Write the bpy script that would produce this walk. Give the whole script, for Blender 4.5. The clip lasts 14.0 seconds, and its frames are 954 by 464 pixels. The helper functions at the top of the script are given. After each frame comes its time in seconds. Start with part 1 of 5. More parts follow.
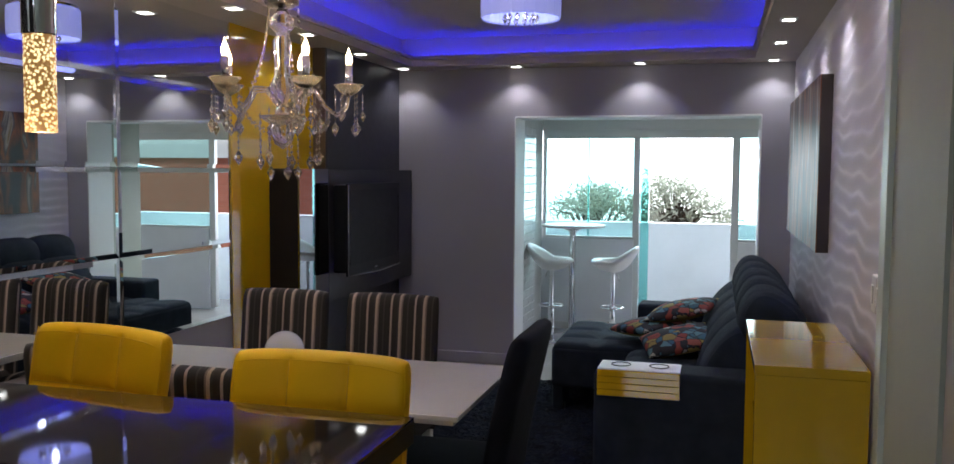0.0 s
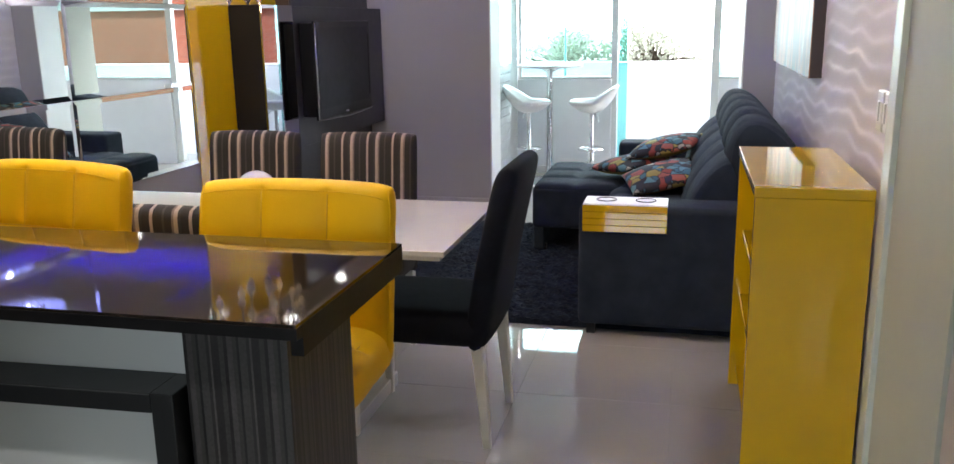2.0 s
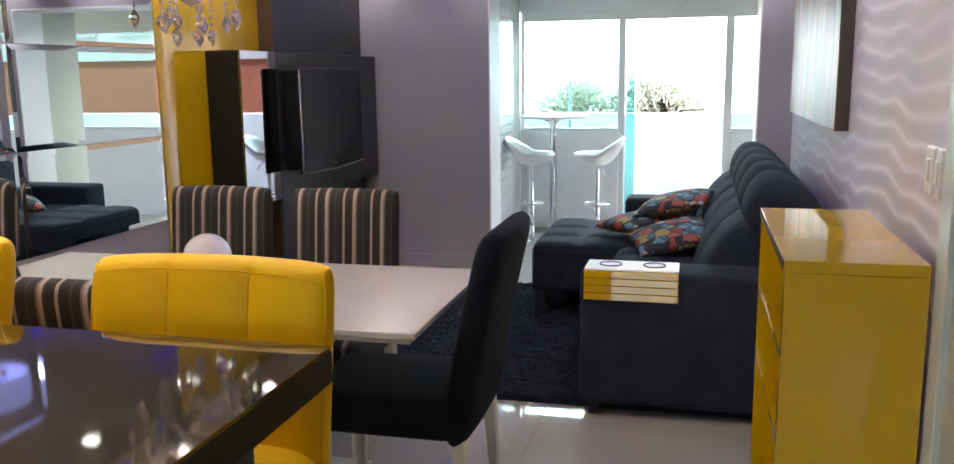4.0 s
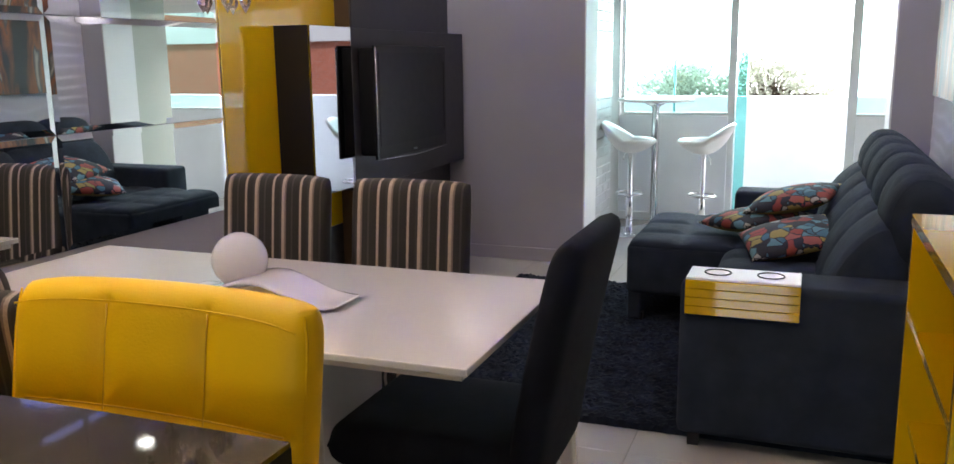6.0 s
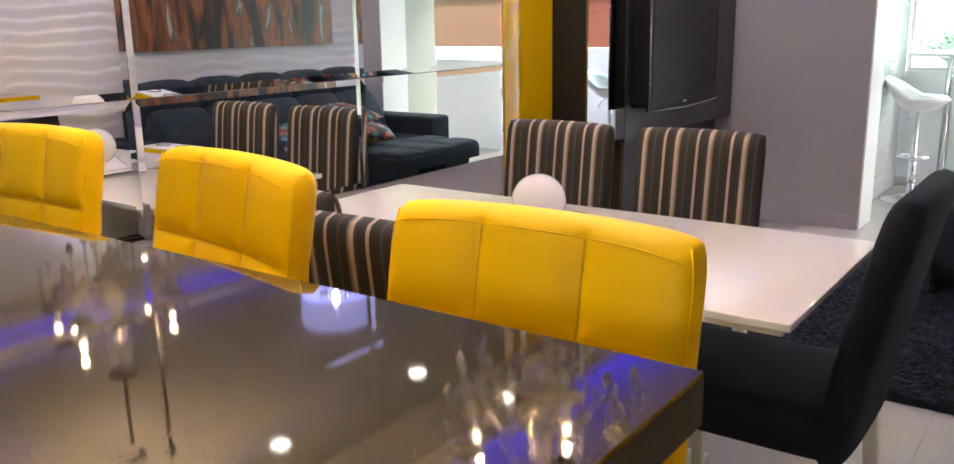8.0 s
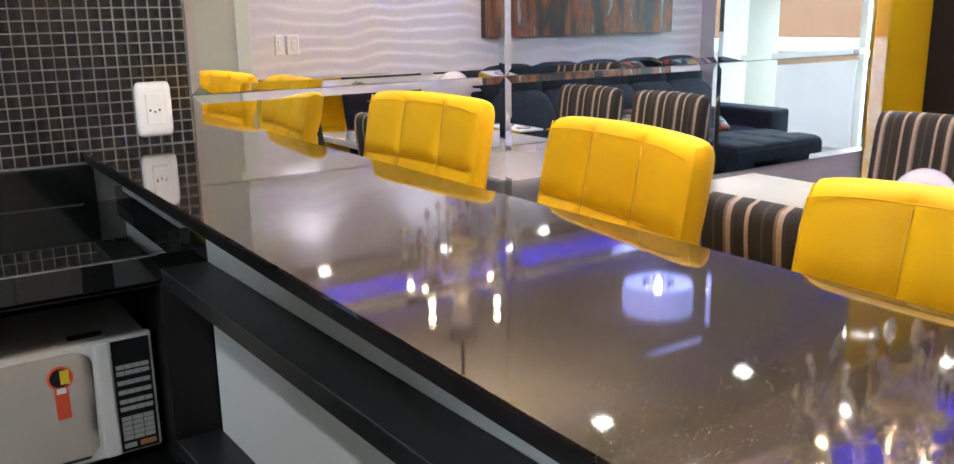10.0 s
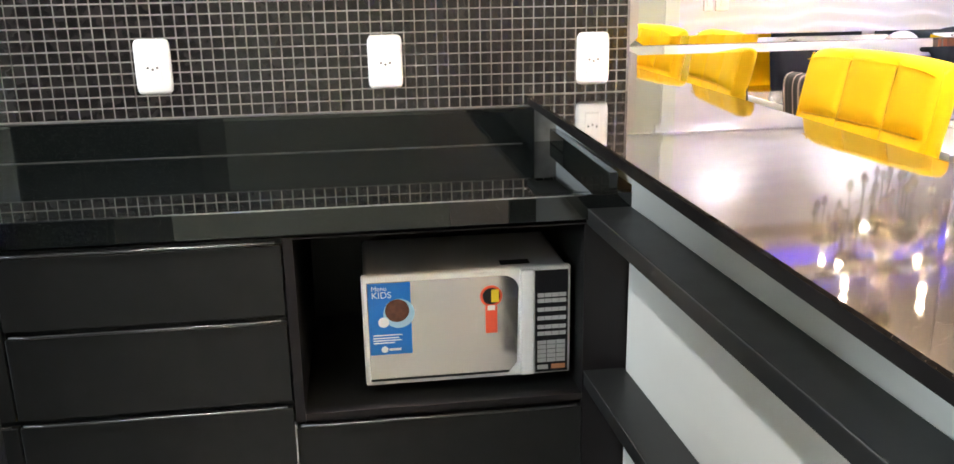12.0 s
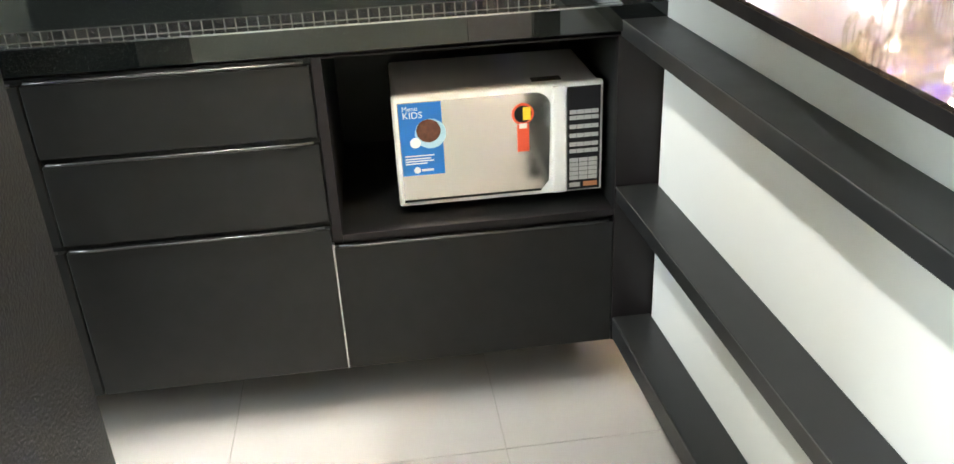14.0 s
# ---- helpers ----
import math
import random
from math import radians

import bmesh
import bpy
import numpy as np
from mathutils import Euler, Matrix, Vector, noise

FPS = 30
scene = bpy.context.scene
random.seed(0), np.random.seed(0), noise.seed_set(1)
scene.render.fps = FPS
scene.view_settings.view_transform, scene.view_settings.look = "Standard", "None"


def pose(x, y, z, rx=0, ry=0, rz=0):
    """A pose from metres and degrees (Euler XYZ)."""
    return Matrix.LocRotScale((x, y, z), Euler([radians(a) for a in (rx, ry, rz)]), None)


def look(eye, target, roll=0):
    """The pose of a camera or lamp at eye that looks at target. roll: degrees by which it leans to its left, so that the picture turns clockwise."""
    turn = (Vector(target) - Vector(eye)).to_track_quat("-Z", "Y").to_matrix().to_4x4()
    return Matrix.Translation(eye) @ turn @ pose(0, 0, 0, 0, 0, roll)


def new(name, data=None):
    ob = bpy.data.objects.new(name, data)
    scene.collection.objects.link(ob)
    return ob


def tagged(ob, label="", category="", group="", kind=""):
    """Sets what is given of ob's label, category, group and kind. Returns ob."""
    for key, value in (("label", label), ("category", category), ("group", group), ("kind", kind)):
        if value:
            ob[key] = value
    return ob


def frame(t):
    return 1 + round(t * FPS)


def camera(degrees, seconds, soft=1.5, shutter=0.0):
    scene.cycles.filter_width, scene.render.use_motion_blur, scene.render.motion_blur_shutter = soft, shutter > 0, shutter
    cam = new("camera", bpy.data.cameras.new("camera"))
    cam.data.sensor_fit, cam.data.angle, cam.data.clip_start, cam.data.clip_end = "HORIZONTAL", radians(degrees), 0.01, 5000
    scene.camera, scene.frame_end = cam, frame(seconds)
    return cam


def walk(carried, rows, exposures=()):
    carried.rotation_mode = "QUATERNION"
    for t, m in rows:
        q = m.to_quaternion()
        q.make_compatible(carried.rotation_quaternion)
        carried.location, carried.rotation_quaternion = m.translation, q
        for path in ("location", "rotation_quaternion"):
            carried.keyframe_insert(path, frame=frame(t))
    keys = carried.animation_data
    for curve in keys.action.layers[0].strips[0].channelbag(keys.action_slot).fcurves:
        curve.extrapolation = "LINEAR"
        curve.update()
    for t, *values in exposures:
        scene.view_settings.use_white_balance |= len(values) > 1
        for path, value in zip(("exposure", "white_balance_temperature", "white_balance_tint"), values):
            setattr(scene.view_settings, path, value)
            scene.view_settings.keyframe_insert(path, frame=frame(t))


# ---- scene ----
cam = camera(57.0, 14.0)
PATH = [
    (0, (1.41, 1.97, 1.551), (0.882, 3.895, 1.415), 0.4),
    (0.5, (1.392, 1.982, 1.519), (0.912, 3.907, 1.267), 0.9),
    (1, (1.365, 2.033, 1.493), (0.918, 3.948, 1.129), 0.2),
    (1.5, (1.333, 2.058, 1.469), (0.916, 3.962, 1.02), -0.4),
    (2, (1.331, 2.123, 1.448), (0.875, 4.014, 0.984), -0.9),
    (2.5, (1.337, 2.235, 1.442), (0.85, 4.115, 0.964), -1.2),
    (3, (1.346, 2.322, 1.432), (0.843, 4.211, 1.008), -1.0),
    (5.3, (1.257, 2.934, 1.411), (0.812, 4.854, 1.074), -0.6),
    (5.5, (1.255, 2.988, 1.405), (0.735, 4.888, 1.062), -0.5),
    (5.6, (1.264, 2.998, 1.407), (0.697, 4.885, 1.062), -0.5),
    (6, (1.254, 3.018, 1.395), (0.56, 4.853, 1.008), -0.7),
    (6.5, (1.217, 2.995, 1.387), (0.421, 4.777, 0.952), -0.6),
    (7, (1.17, 2.984, 1.378), (0.269, 4.705, 0.903), -0.9),
    (7.5, (1.123, 2.975, 1.37), (0.098, 4.624, 0.889), -1.1),
    (9.8, (1.0, 2.842, 1.328), (-0.564, 3.996, 0.856), -0.7),
    (10, (0.997, 2.842, 1.329), (-0.62, 3.922, 0.85), -0.9),
    (10.2, (0.999, 2.837, 1.329), (-0.659, 3.846, 0.842), -1.1),
    (10.5, (1.0, 2.82, 1.326), (-0.709, 3.727, 0.828), -1.7),
    (10.8, (1.003, 2.823, 1.324), (-0.755, 3.633, 0.816), -1.9),
    (11, (1.004, 2.82, 1.325), (-0.779, 3.562, 0.812), -1.7),
    (11.5, (0.997, 2.806, 1.321), (-0.857, 3.344, 0.793), -1.1),
    (12, (0.997, 2.79, 1.32), (-0.91, 3.039, 0.766), -1.0),
    (12.5, (1.0, 2.793, 1.318), (-0.906, 2.791, 0.715), -1.0),
    (13, (1.001, 2.797, 1.310), (-0.849, 2.773, 0.562), -1.9),
    (13.5, (0.991, 2.770, 1.293), (-0.823, 2.835, 0.438), -3.0),
    (14, (0.997, 2.749, 1.28), (-0.782, 2.941, 0.386), -2.8),
]
EXPOSURES = [(0, -0.5, 6100, 10), (0.5, -0.2, 6150, 10), (1.0, 0.35, 6250, 10), (1.5, 0.68, 6320, 10), (2.5, 0.86, 6400, 10), (3.2, 0.8, 6450, 10), (5.3, 0.38, 6450, 10), (6.5, 0.72, 6650, 10), (7.5, 1.03, 7100, 12), (9.8, 1.4, 6150, 10), (11.0, 1.75, 6100, 10), (12.0, 2.5, 6450, 9), (13.0, 3.15, 6500, 8), (14.0, 3.2, 6650, 6)]
walk(cam, [(t, look(eye, target, roll)) for t, eye, target, roll in PATH], EXPOSURES)

# ---- light and exposure ----
world = bpy.data.worlds.new("world")
scene.world = world
world.use_nodes = True
wn = world.node_tree
sky = wn.nodes.new("ShaderNodeTexSky")
sky.sky_type = "NISHITA"
sky.sun_disc = False
sky.sun_elevation = radians(48)
sky.sun_rotation = radians(150)
sky.air_density, sky.dust_density, sky.ozone_density = 1.0, 1.5, 1.0
wn.nodes["Background"].inputs["Strength"].default_value = 0.15
wn.links.new(sky.outputs[0], wn.nodes["Background"].inputs["Color"])

CEIL = 2.37


def lamp(name, kind, energy, color, at, rot=(0, 0, 0), **kw):
    d = bpy.data.lights.new(name, kind)
    d.energy, d.color = energy, color
    for k, v in kw.items():
        if k == "size":
            d.size = v
        elif k == "size_y":
            d.shape, d.size_y = "RECTANGLE", v
        elif k == "angle":
            d.angle = v
        elif k == "spot":
            d.spot_size, d.spot_blend = v
        elif k == "soft":
            d.shadow_soft_size = v
    ob = new(name, d)
    ob.matrix_basis = pose(*at, *rot)
    return ob


lamp("sun", "SUN", 2.4, (1, 0.96, 0.9), (0, 20, 12), (42, 0, 30), angle=radians(12))
# sky light through the balcony glazing
lamp("sky_over_balcony", "AREA", 1650, (0.92, 0.96, 1.0), (0.9, 14.5, 5.2), (-52, 0, 0), size=7, size_y=3.5)
# added fill behind the walker for assumed kitchen daylight; no window is built
lamp("kitchen_fill_light", "AREA", 34, (0.82, 0.93, 1.0), (0.4, -1.54, 1.55), (90, 0, 0), size=1.5, size_y=1.0)
# the two at y 5.1 are assumed, added to carry the rows on
SPOTS = [(-0.118, 8.66), (0.825, 8.66), (1.77, 8.66), (-1.03, 8.62), (-1.02, 7.73), (-0.99, 6.84), (-0.97, 5.98),
         (1.76, 7.78), (1.746, 6.94), (1.75, 6.05), (-0.98, 5.1), (1.75, 5.1)]
for x, y in SPOTS:
    lamp("spot_light", "SPOT", 14 if y > 5.5 else 8, (1.0, 0.98, 0.97), (x, y, CEIL - 0.012), spot=(radians(115), 0.6), soft=0.03)
KITCHEN_SPOTS = [(-0.55, 2.3), (0.35, 2.3), (-0.55, 3.9), (0.2, 3.9)]
for x, y in KITCHEN_SPOTS:
    lamp("kitchen_spot_light", "SPOT", 21, (0.98, 0.98, 0.97), (x, y, CEIL - 0.012), spot=(radians(130), 0.7), soft=0.04)


lamp("pendant_light", "POINT", 2.8, (1.0, 0.70, 0.40), (0.095, 3.45, 1.60), soft=0.03)


# ---- materials ----
def nodes_of(name):
    m = bpy.data.materials.new(name)
    m.use_nodes = True
    return m, m.node_tree.nodes, m.node_tree.links, m.node_tree.nodes["Principled BSDF"]


def mat(name, col, rough=0.5, metal=0.0, var=0.1, vscale=3.0, bump=0.0, bscale=80.0, coat=0.0, spec=0.5, rvar=0.06, sheen=0.0):
    m, n, l, b = nodes_of(name)
    b.inputs["Metallic"].default_value = metal
    b.inputs["Coat Weight"].default_value = coat
    b.inputs["Coat Roughness"].default_value = 0.02
    b.inputs["Specular IOR Level"].default_value = spec
    b.inputs["Sheen Weight"].default_value = sheen
    tc = n.new("ShaderNodeTexCoord")
    t = n.new("ShaderNodeTexNoise")
    t.inputs["Scale"].default_value, t.inputs["Detail"].default_value = vscale, 5
    l.new(tc.outputs["Object"], t.inputs["Vector"])
    r = n.new("ShaderNodeValToRGB")
    c = np.array(col)
    r.color_ramp.elements[0].position, r.color_ramp.elements[1].position = 0.3, 0.7
    r.color_ramp.elements[0].color = (*np.clip(c * (1 - var), 0, 1), 1)
    r.color_ramp.elements[1].color = (*np.clip(c * (1 + var), 0, 1), 1)
    l.new(t.outputs["Fac"], r.inputs["Fac"])
    l.new(r.outputs[0], b.inputs["Base Color"])
    mr = n.new("ShaderNodeMapRange")
    mr.inputs["To Min"].default_value, mr.inputs["To Max"].default_value = max(0, rough - rvar), min(1, rough + rvar)
    t2 = n.new("ShaderNodeTexNoise")
    t2.inputs["Scale"].default_value, t2.inputs["Detail"].default_value = vscale * 6, 4
    l.new(tc.outputs["Object"], t2.inputs["Vector"])
    l.new(t2.outputs["Fac"], mr.inputs["Value"])
    l.new(mr.outputs[0], b.inputs["Roughness"])
    if bump:
        t3 = n.new("ShaderNodeTexNoise")
        t3.inputs["Scale"].default_value, t3.inputs["Detail"].default_value = bscale, 6
        l.new(tc.outputs["Object"], t3.inputs["Vector"])
        bp = n.new("ShaderNodeBump")
        bp.inputs["Strength"].default_value, bp.inputs["Distance"].default_value = bump, 0.004
        l.new(t3.outputs["Fac"], bp.inputs["Height"])
        l.new(bp.outputs[0], b.inputs["Normal"])
    return m


def emit(name, col, strength):
    m, n, l, b = nodes_of(name)
    b.inputs["Base Color"].default_value = (*col, 1)
    b.inputs["Emission Color"].default_value = (*col, 1)
    b.inputs["Emission Strength"].default_value = strength
    return m


def glass_mat(name, tint, rough=0.0, ior=1.45):
    m, n, l, b = nodes_of(name)
    b.inputs["Base Color"].default_value = (*tint, 1)
    b.inputs["Roughness"].default_value = rough
    b.inputs["Transmission Weight"].default_value = 1.0
    b.inputs["IOR"].default_value = ior
    return m


def pane_mat(name, tint, refl=0.08):
    """Thin architectural glass: tinted see-through with a little gloss."""
    m, n, l, b = nodes_of(name)
    n.remove(b)
    tr, gl, mx, fr = n.new("ShaderNodeBsdfTransparent"), n.new("ShaderNodeBsdfGlossy"), n.new("ShaderNodeMixShader"), n.new("ShaderNodeFresnel")
    tr.inputs["Color"].default_value = (*tint, 1)
    gl.inputs["Roughness"].default_value = 0.01
    fr.inputs["IOR"].default_value = 1.4
    l.new(fr.outputs[0], mx.inputs["Fac"])
    l.new(tr.outputs[0], mx.inputs[1])
    l.new(gl.outputs[0], mx.inputs[2])
    l.new(mx.outputs[0], n["Material Output"].inputs["Surface"])
    return m


def stripes_mat(name, axis, period, stops, rough=0.8, bump=0.3, jitter=0.0):
    """Hard stripes across one object axis; stops are (position, colour)."""
    m, n, l, b = nodes_of(name)
    tc, sp = n.new("ShaderNodeTexCoord"), n.new("ShaderNodeSeparateXYZ")
    l.new(tc.outputs["Object"], sp.inputs[0])
    src = sp.outputs[min(axis, 2)]
    if axis == 3:
        both = n.new("ShaderNodeMath")
        l.new(sp.outputs[0], both.inputs[0]), l.new(sp.outputs[1], both.inputs[1])
        src = both.outputs[0]
    dv, ad, fr, rp = n.new("ShaderNodeMath"), n.new("ShaderNodeMath"), n.new("ShaderNodeMath"), n.new("ShaderNodeValToRGB")
    dv.operation, dv.inputs[1].default_value = "DIVIDE", period
    ad.operation, ad.inputs[1].default_value = "ADD", 100.13
    fr.operation = "FRACT"
    l.new(src, dv.inputs[0]), l.new(dv.outputs[0], ad.inputs[0]), l.new(ad.outputs[0], fr.inputs[0])
    rp.color_ramp.interpolation = "CONSTANT"
    el = rp.color_ramp.elements
    el[0].position, el[0].color = stops[0][0], (*stops[0][1], 1)
    el[1].position, el[1].color = stops[1][0], (*stops[1][1], 1)
    for p, c in stops[2:]:
        e = el.new(p)
        e.color = (*c, 1)
    l.new(fr.outputs[0], rp.inputs[0])
    nz, mx = n.new("ShaderNodeTexNoise"), n.new("ShaderNodeMixRGB")
    nz.inputs["Scale"].default_value, nz.inputs["Detail"].default_value = 180, 4
    l.new(tc.outputs["Object"], nz.inputs["Vector"])
    mx.blend_type, mx.inputs[0].default_value = "OVERLAY", 0.45
    l.new(rp.outputs[0], mx.inputs[1]), l.new(nz.outputs["Fac"], mx.inputs[2])
    l.new(mx.outputs[0], b.inputs["Base Color"])
    b.inputs["Roughness"].default_value = rough
    bp = n.new("ShaderNodeBump")
    bp.inputs["Strength"].default_value, bp.inputs["Distance"].default_value = bump, 0.002
    l.new(nz.outputs["Fac"], bp.inputs["Height"]), l.new(bp.outputs[0], b.inputs["Normal"])
    return m


def voronoi_fabric(name):
    m, n, l, b = nodes_of(name)
    tc = n.new("ShaderNodeTexCoord")
    nz = n.new("ShaderNodeTexNoise")
    nz.inputs["Scale"].default_value = 9
    mxv = n.new("ShaderNodeMixRGB")
    mxv.blend_type, mxv.inputs[0].default_value = "ADD", 0.08
    v1, v2 = n.new("ShaderNodeTexVoronoi"), n.new("ShaderNodeTexVoronoi")
    v2.feature = "DISTANCE_TO_EDGE"
    l.new(tc.outputs["Object"], nz.inputs["Vector"])
    l.new(tc.outputs["Object"], mxv.inputs[1]), l.new(nz.outputs["Color"], mxv.inputs[2])
    for v in (v1, v2):
        v.inputs["Scale"].default_value = 18
        v.inputs["Randomness"].default_value = 1.0
        l.new(mxv.outputs[0], v.inputs["Vector"])
    sp, rp = n.new("ShaderNodeSeparateXYZ"), n.new("ShaderNodeValToRGB")
    l.new(v1.outputs["Color"], sp.inputs[0])
    rp.color_ramp.interpolation = "CONSTANT"
    cols = [(0, (0.27, 0.045, 0.035)), (0.12, (0.045, 0.13, 0.19)), (0.32, (0.36, 0.33, 0.30)), (0.42, (0.015, 0.015, 0.025)),
            (0.62, (0.30, 0.22, 0.06)), (0.70, (0.33, 0.09, 0.07)), (0.78, (0.02, 0.02, 0.03)), (0.90, (0.10, 0.22, 0.27))]
    el = rp.color_ramp.elements
    el[0].color = (*cols[0][1], 1)
    el[1].position, el[1].color = cols[1][0], (*cols[1][1], 1)
    for p, c in cols[2:]:
        el.new(p).color = (*c, 1)
    l.new(sp.outputs[0], rp.inputs[0])
    lt, mx = n.new("ShaderNodeMath"), n.new("ShaderNodeMixRGB")
    lt.operation, lt.inputs[1].default_value = "LESS_THAN", 0.045
    l.new(v2.outputs["Distance"], lt.inputs[0]), l.new(lt.outputs[0], mx.inputs[0])
    l.new(rp.outputs[0], mx.inputs[1])
    mx.inputs[2].default_value = (0.012, 0.012, 0.02, 1)
    l.new(mx.outputs[0], b.inputs["Base Color"])
    b.inputs["Roughness"].default_value = 0.8
    return m


def painting_mat(name):
    """Abstract canvas: dark top, orange and brown strokes running down, pale bits."""
    m, n, l, b = nodes_of(name)
    tc, mp = n.new("ShaderNodeTexCoord"), n.new("ShaderNodeMapping")
    mp.inputs["Scale"].default_value = (1, 5.0, 1.1)
    l.new(tc.outputs["Object"], mp.inputs[0])
    nz = n.new("ShaderNodeTexNoise")
    nz.inputs["Scale"].default_value, nz.inputs["Detail"].default_value, nz.inputs["Distortion"].default_value = 1.6, 9, 0.6
    l.new(mp.outputs[0], nz.inputs["Vector"])
    rp = n.new("ShaderNodeValToRGB")
    cols = [(0.0, (0.012, 0.01, 0.01)), (0.42, (0.03, 0.018, 0.012)), (0.5, (0.16, 0.045, 0.015)), (0.56, (0.30, 0.09, 0.02)),
            (0.6, (0.07, 0.06, 0.055)), (0.66, (0.45, 0.36, 0.28)), (0.72, (0.25, 0.16, 0.05))]
    el = rp.color_ramp.elements
    el[0].color = (*cols[0][1], 1)
    el[1].position, el[1].color = cols[1][0], (*cols[1][1], 1)
    for p, c in cols[2:]:
        el.new(p).color = (*c, 1)
    l.new(nz.outputs["Fac"], rp.inputs[0])
    l.new(rp.outputs[0], b.inputs["Base Color"])
    b.inputs["Roughness"].default_value = 0.45
    bp = n.new("ShaderNodeBump")
    bp.inputs["Strength"].default_value, bp.inputs["Distance"].default_value = 0.6, 0.004
    l.new(nz.outputs["Fac"], bp.inputs["Height"]), l.new(bp.outputs[0], b.inputs["Normal"])
    return m


def brick_mat(name):
    m, n, l, b = nodes_of(name)
    tc, mp, br = n.new("ShaderNodeTexCoord"), n.new("ShaderNodeMapping"), n.new("ShaderNodeTexBrick")
    mp.inputs["Rotation"].default_value = (radians(90), 0, 0)
    l.new(tc.outputs["Object"], mp.inputs[0]), l.new(mp.outputs[0], br.inputs[0])
    br.inputs["Scale"].default_value = 4
    br.inputs["Color1"].default_value, br.inputs["Color2"].default_value = (0.55, 0.17, 0.10, 1), (0.45, 0.13, 0.075, 1)
    br.inputs["Mortar"].default_value = (0.4, 0.33, 0.28, 1)
    br.inputs["Mortar Size"].default_value = 0.012
    l.new(br.outputs[0], b.inputs["Base Color"])
    b.inputs["Roughness"].default_value = 0.85
    return m


def granite_mat(name, base, fleck, rough, grain=0.0, size=0.13):
    m, n, l, b = nodes_of(name)
    tc = n.new("ShaderNodeTexCoord")
    nz, n2, rp, mx, v = n.new("ShaderNodeTexNoise"), n.new("ShaderNodeTexNoise"), n.new("ShaderNodeValToRGB"), n.new("ShaderNodeMixRGB"), n.new("ShaderNodeTexVoronoi")
    nz.inputs["Scale"].default_value, nz.inputs["Detail"].default_value = 38, 8
    v.inputs["Scale"].default_value = 260
    n2.inputs["Scale"].default_value, n2.inputs["Detail"].default_value = 60, 6
    for q in (nz, n2, v):
        l.new(tc.outputs["Object"], q.inputs["Vector"])
    rp.color_ramp.elements[0].position, rp.color_ramp.elements[1].position = 0.35, 0.7
    rp.color_ramp.elements[0].color = (*[c * 0.82 for c in base], 1)
    rp.color_ramp.elements[1].color = (*[c * 1.2 for c in base], 1)
    l.new(nz.outputs["Fac"], rp.inputs[0])
    lt = n.new("ShaderNodeMath")
    lt.operation, lt.inputs[1].default_value = "LESS_THAN", size
    l.new(v.outputs["Distance"], lt.inputs[0])
    ml = n.new("ShaderNodeMath")
    ml.operation = "MULTIPLY"
    l.new(lt.outputs[0], ml.inputs[0]), l.new(n2.outputs["Fac"], ml.inputs[1])
    l.new(ml.outputs[0], mx.inputs[0]), l.new(rp.outputs[0], mx.inputs[1])
    mx.inputs[2].default_value = (*fleck, 1)
    l.new(mx.outputs[0], b.inputs["Base Color"])
    b.inputs["Roughness"].default_value = rough
    b.inputs["Specular IOR Level"].default_value = 0.6
    if grain:
        n3, bp = n.new("ShaderNodeTexNoise"), n.new("ShaderNodeBump")
        n3.inputs["Scale"].default_value, n3.inputs["Detail"].default_value = 420, 2
        bp.inputs["Strength"].default_value, bp.inputs["Distance"].default_value = grain, 0.0006
        l.new(tc.outputs["Object"], n3.inputs["Vector"])
        l.new(n3.outputs["Fac"], bp.inputs["Height"]), l.new(bp.outputs[0], b.inputs["Normal"])
    return m


M_FLOOR = mat("porcelain_floor", (0.37, 0.345, 0.325), 0.03, var=0.04, vscale=1.5, rvar=0.015, spec=0.6)
M_GROUT = mat("grout", (0.31, 0.285, 0.265), 0.8, var=0.15, vscale=20)
M_CEIL = mat("ceiling_paint", (0.56, 0.485, 0.41), 0.8, var=0.02, bump=0.05)
M_GREY = mat("lilac_grey_paint", (0.36, 0.34, 0.375), 0.55, var=0.03, vscale=1.5, bump=0.08, bscale=150)
M_BACK = mat("kitchen_paint", (0.66, 0.63, 0.58), 0.7, var=0.03)
M_WHITE = mat("white_paint", (0.78, 0.78, 0.77), 0.45, var=0.02, bump=0.04)
M_BALC = mat("balcony_paint", (0.80, 0.82, 0.85), 0.6, var=0.04, bump=0.1)
M_WAVE = mat("wave_panel", (0.71, 0.675, 0.735), 0.66, var=0.02, spec=0.1)
M_JAMB = mat("grey_green_paint", (0.45, 0.475, 0.41), 0.6, var=0.03, bump=0.05)
M_YGLOSS = mat("yellow_lacquer", (0.64, 0.385, 0.003), 0.06, var=0.02, rvar=0.02, coat=0.5)
M_BLACK = mat("black_lacquer", (0.009, 0.007, 0.008), 0.45, var=0.2, rvar=0.05, spec=0.3)
M_BGLOSS = mat("black_glossy_glass", (0.42, 0.42, 0.46), 0.02, metal=1, var=0.02, rvar=0.005)
M_CHAR = mat("charcoal_panel", (0.026, 0.024, 0.033), 0.4, var=0.1)
M_TVB = mat("tv_plastic", (0.008, 0.008, 0.010), 0.3, var=0.1, spec=0.2)
M_TVS = mat("tv_screen", (0.012, 0.011, 0.016), 0.4, var=0.05, spec=0.2)
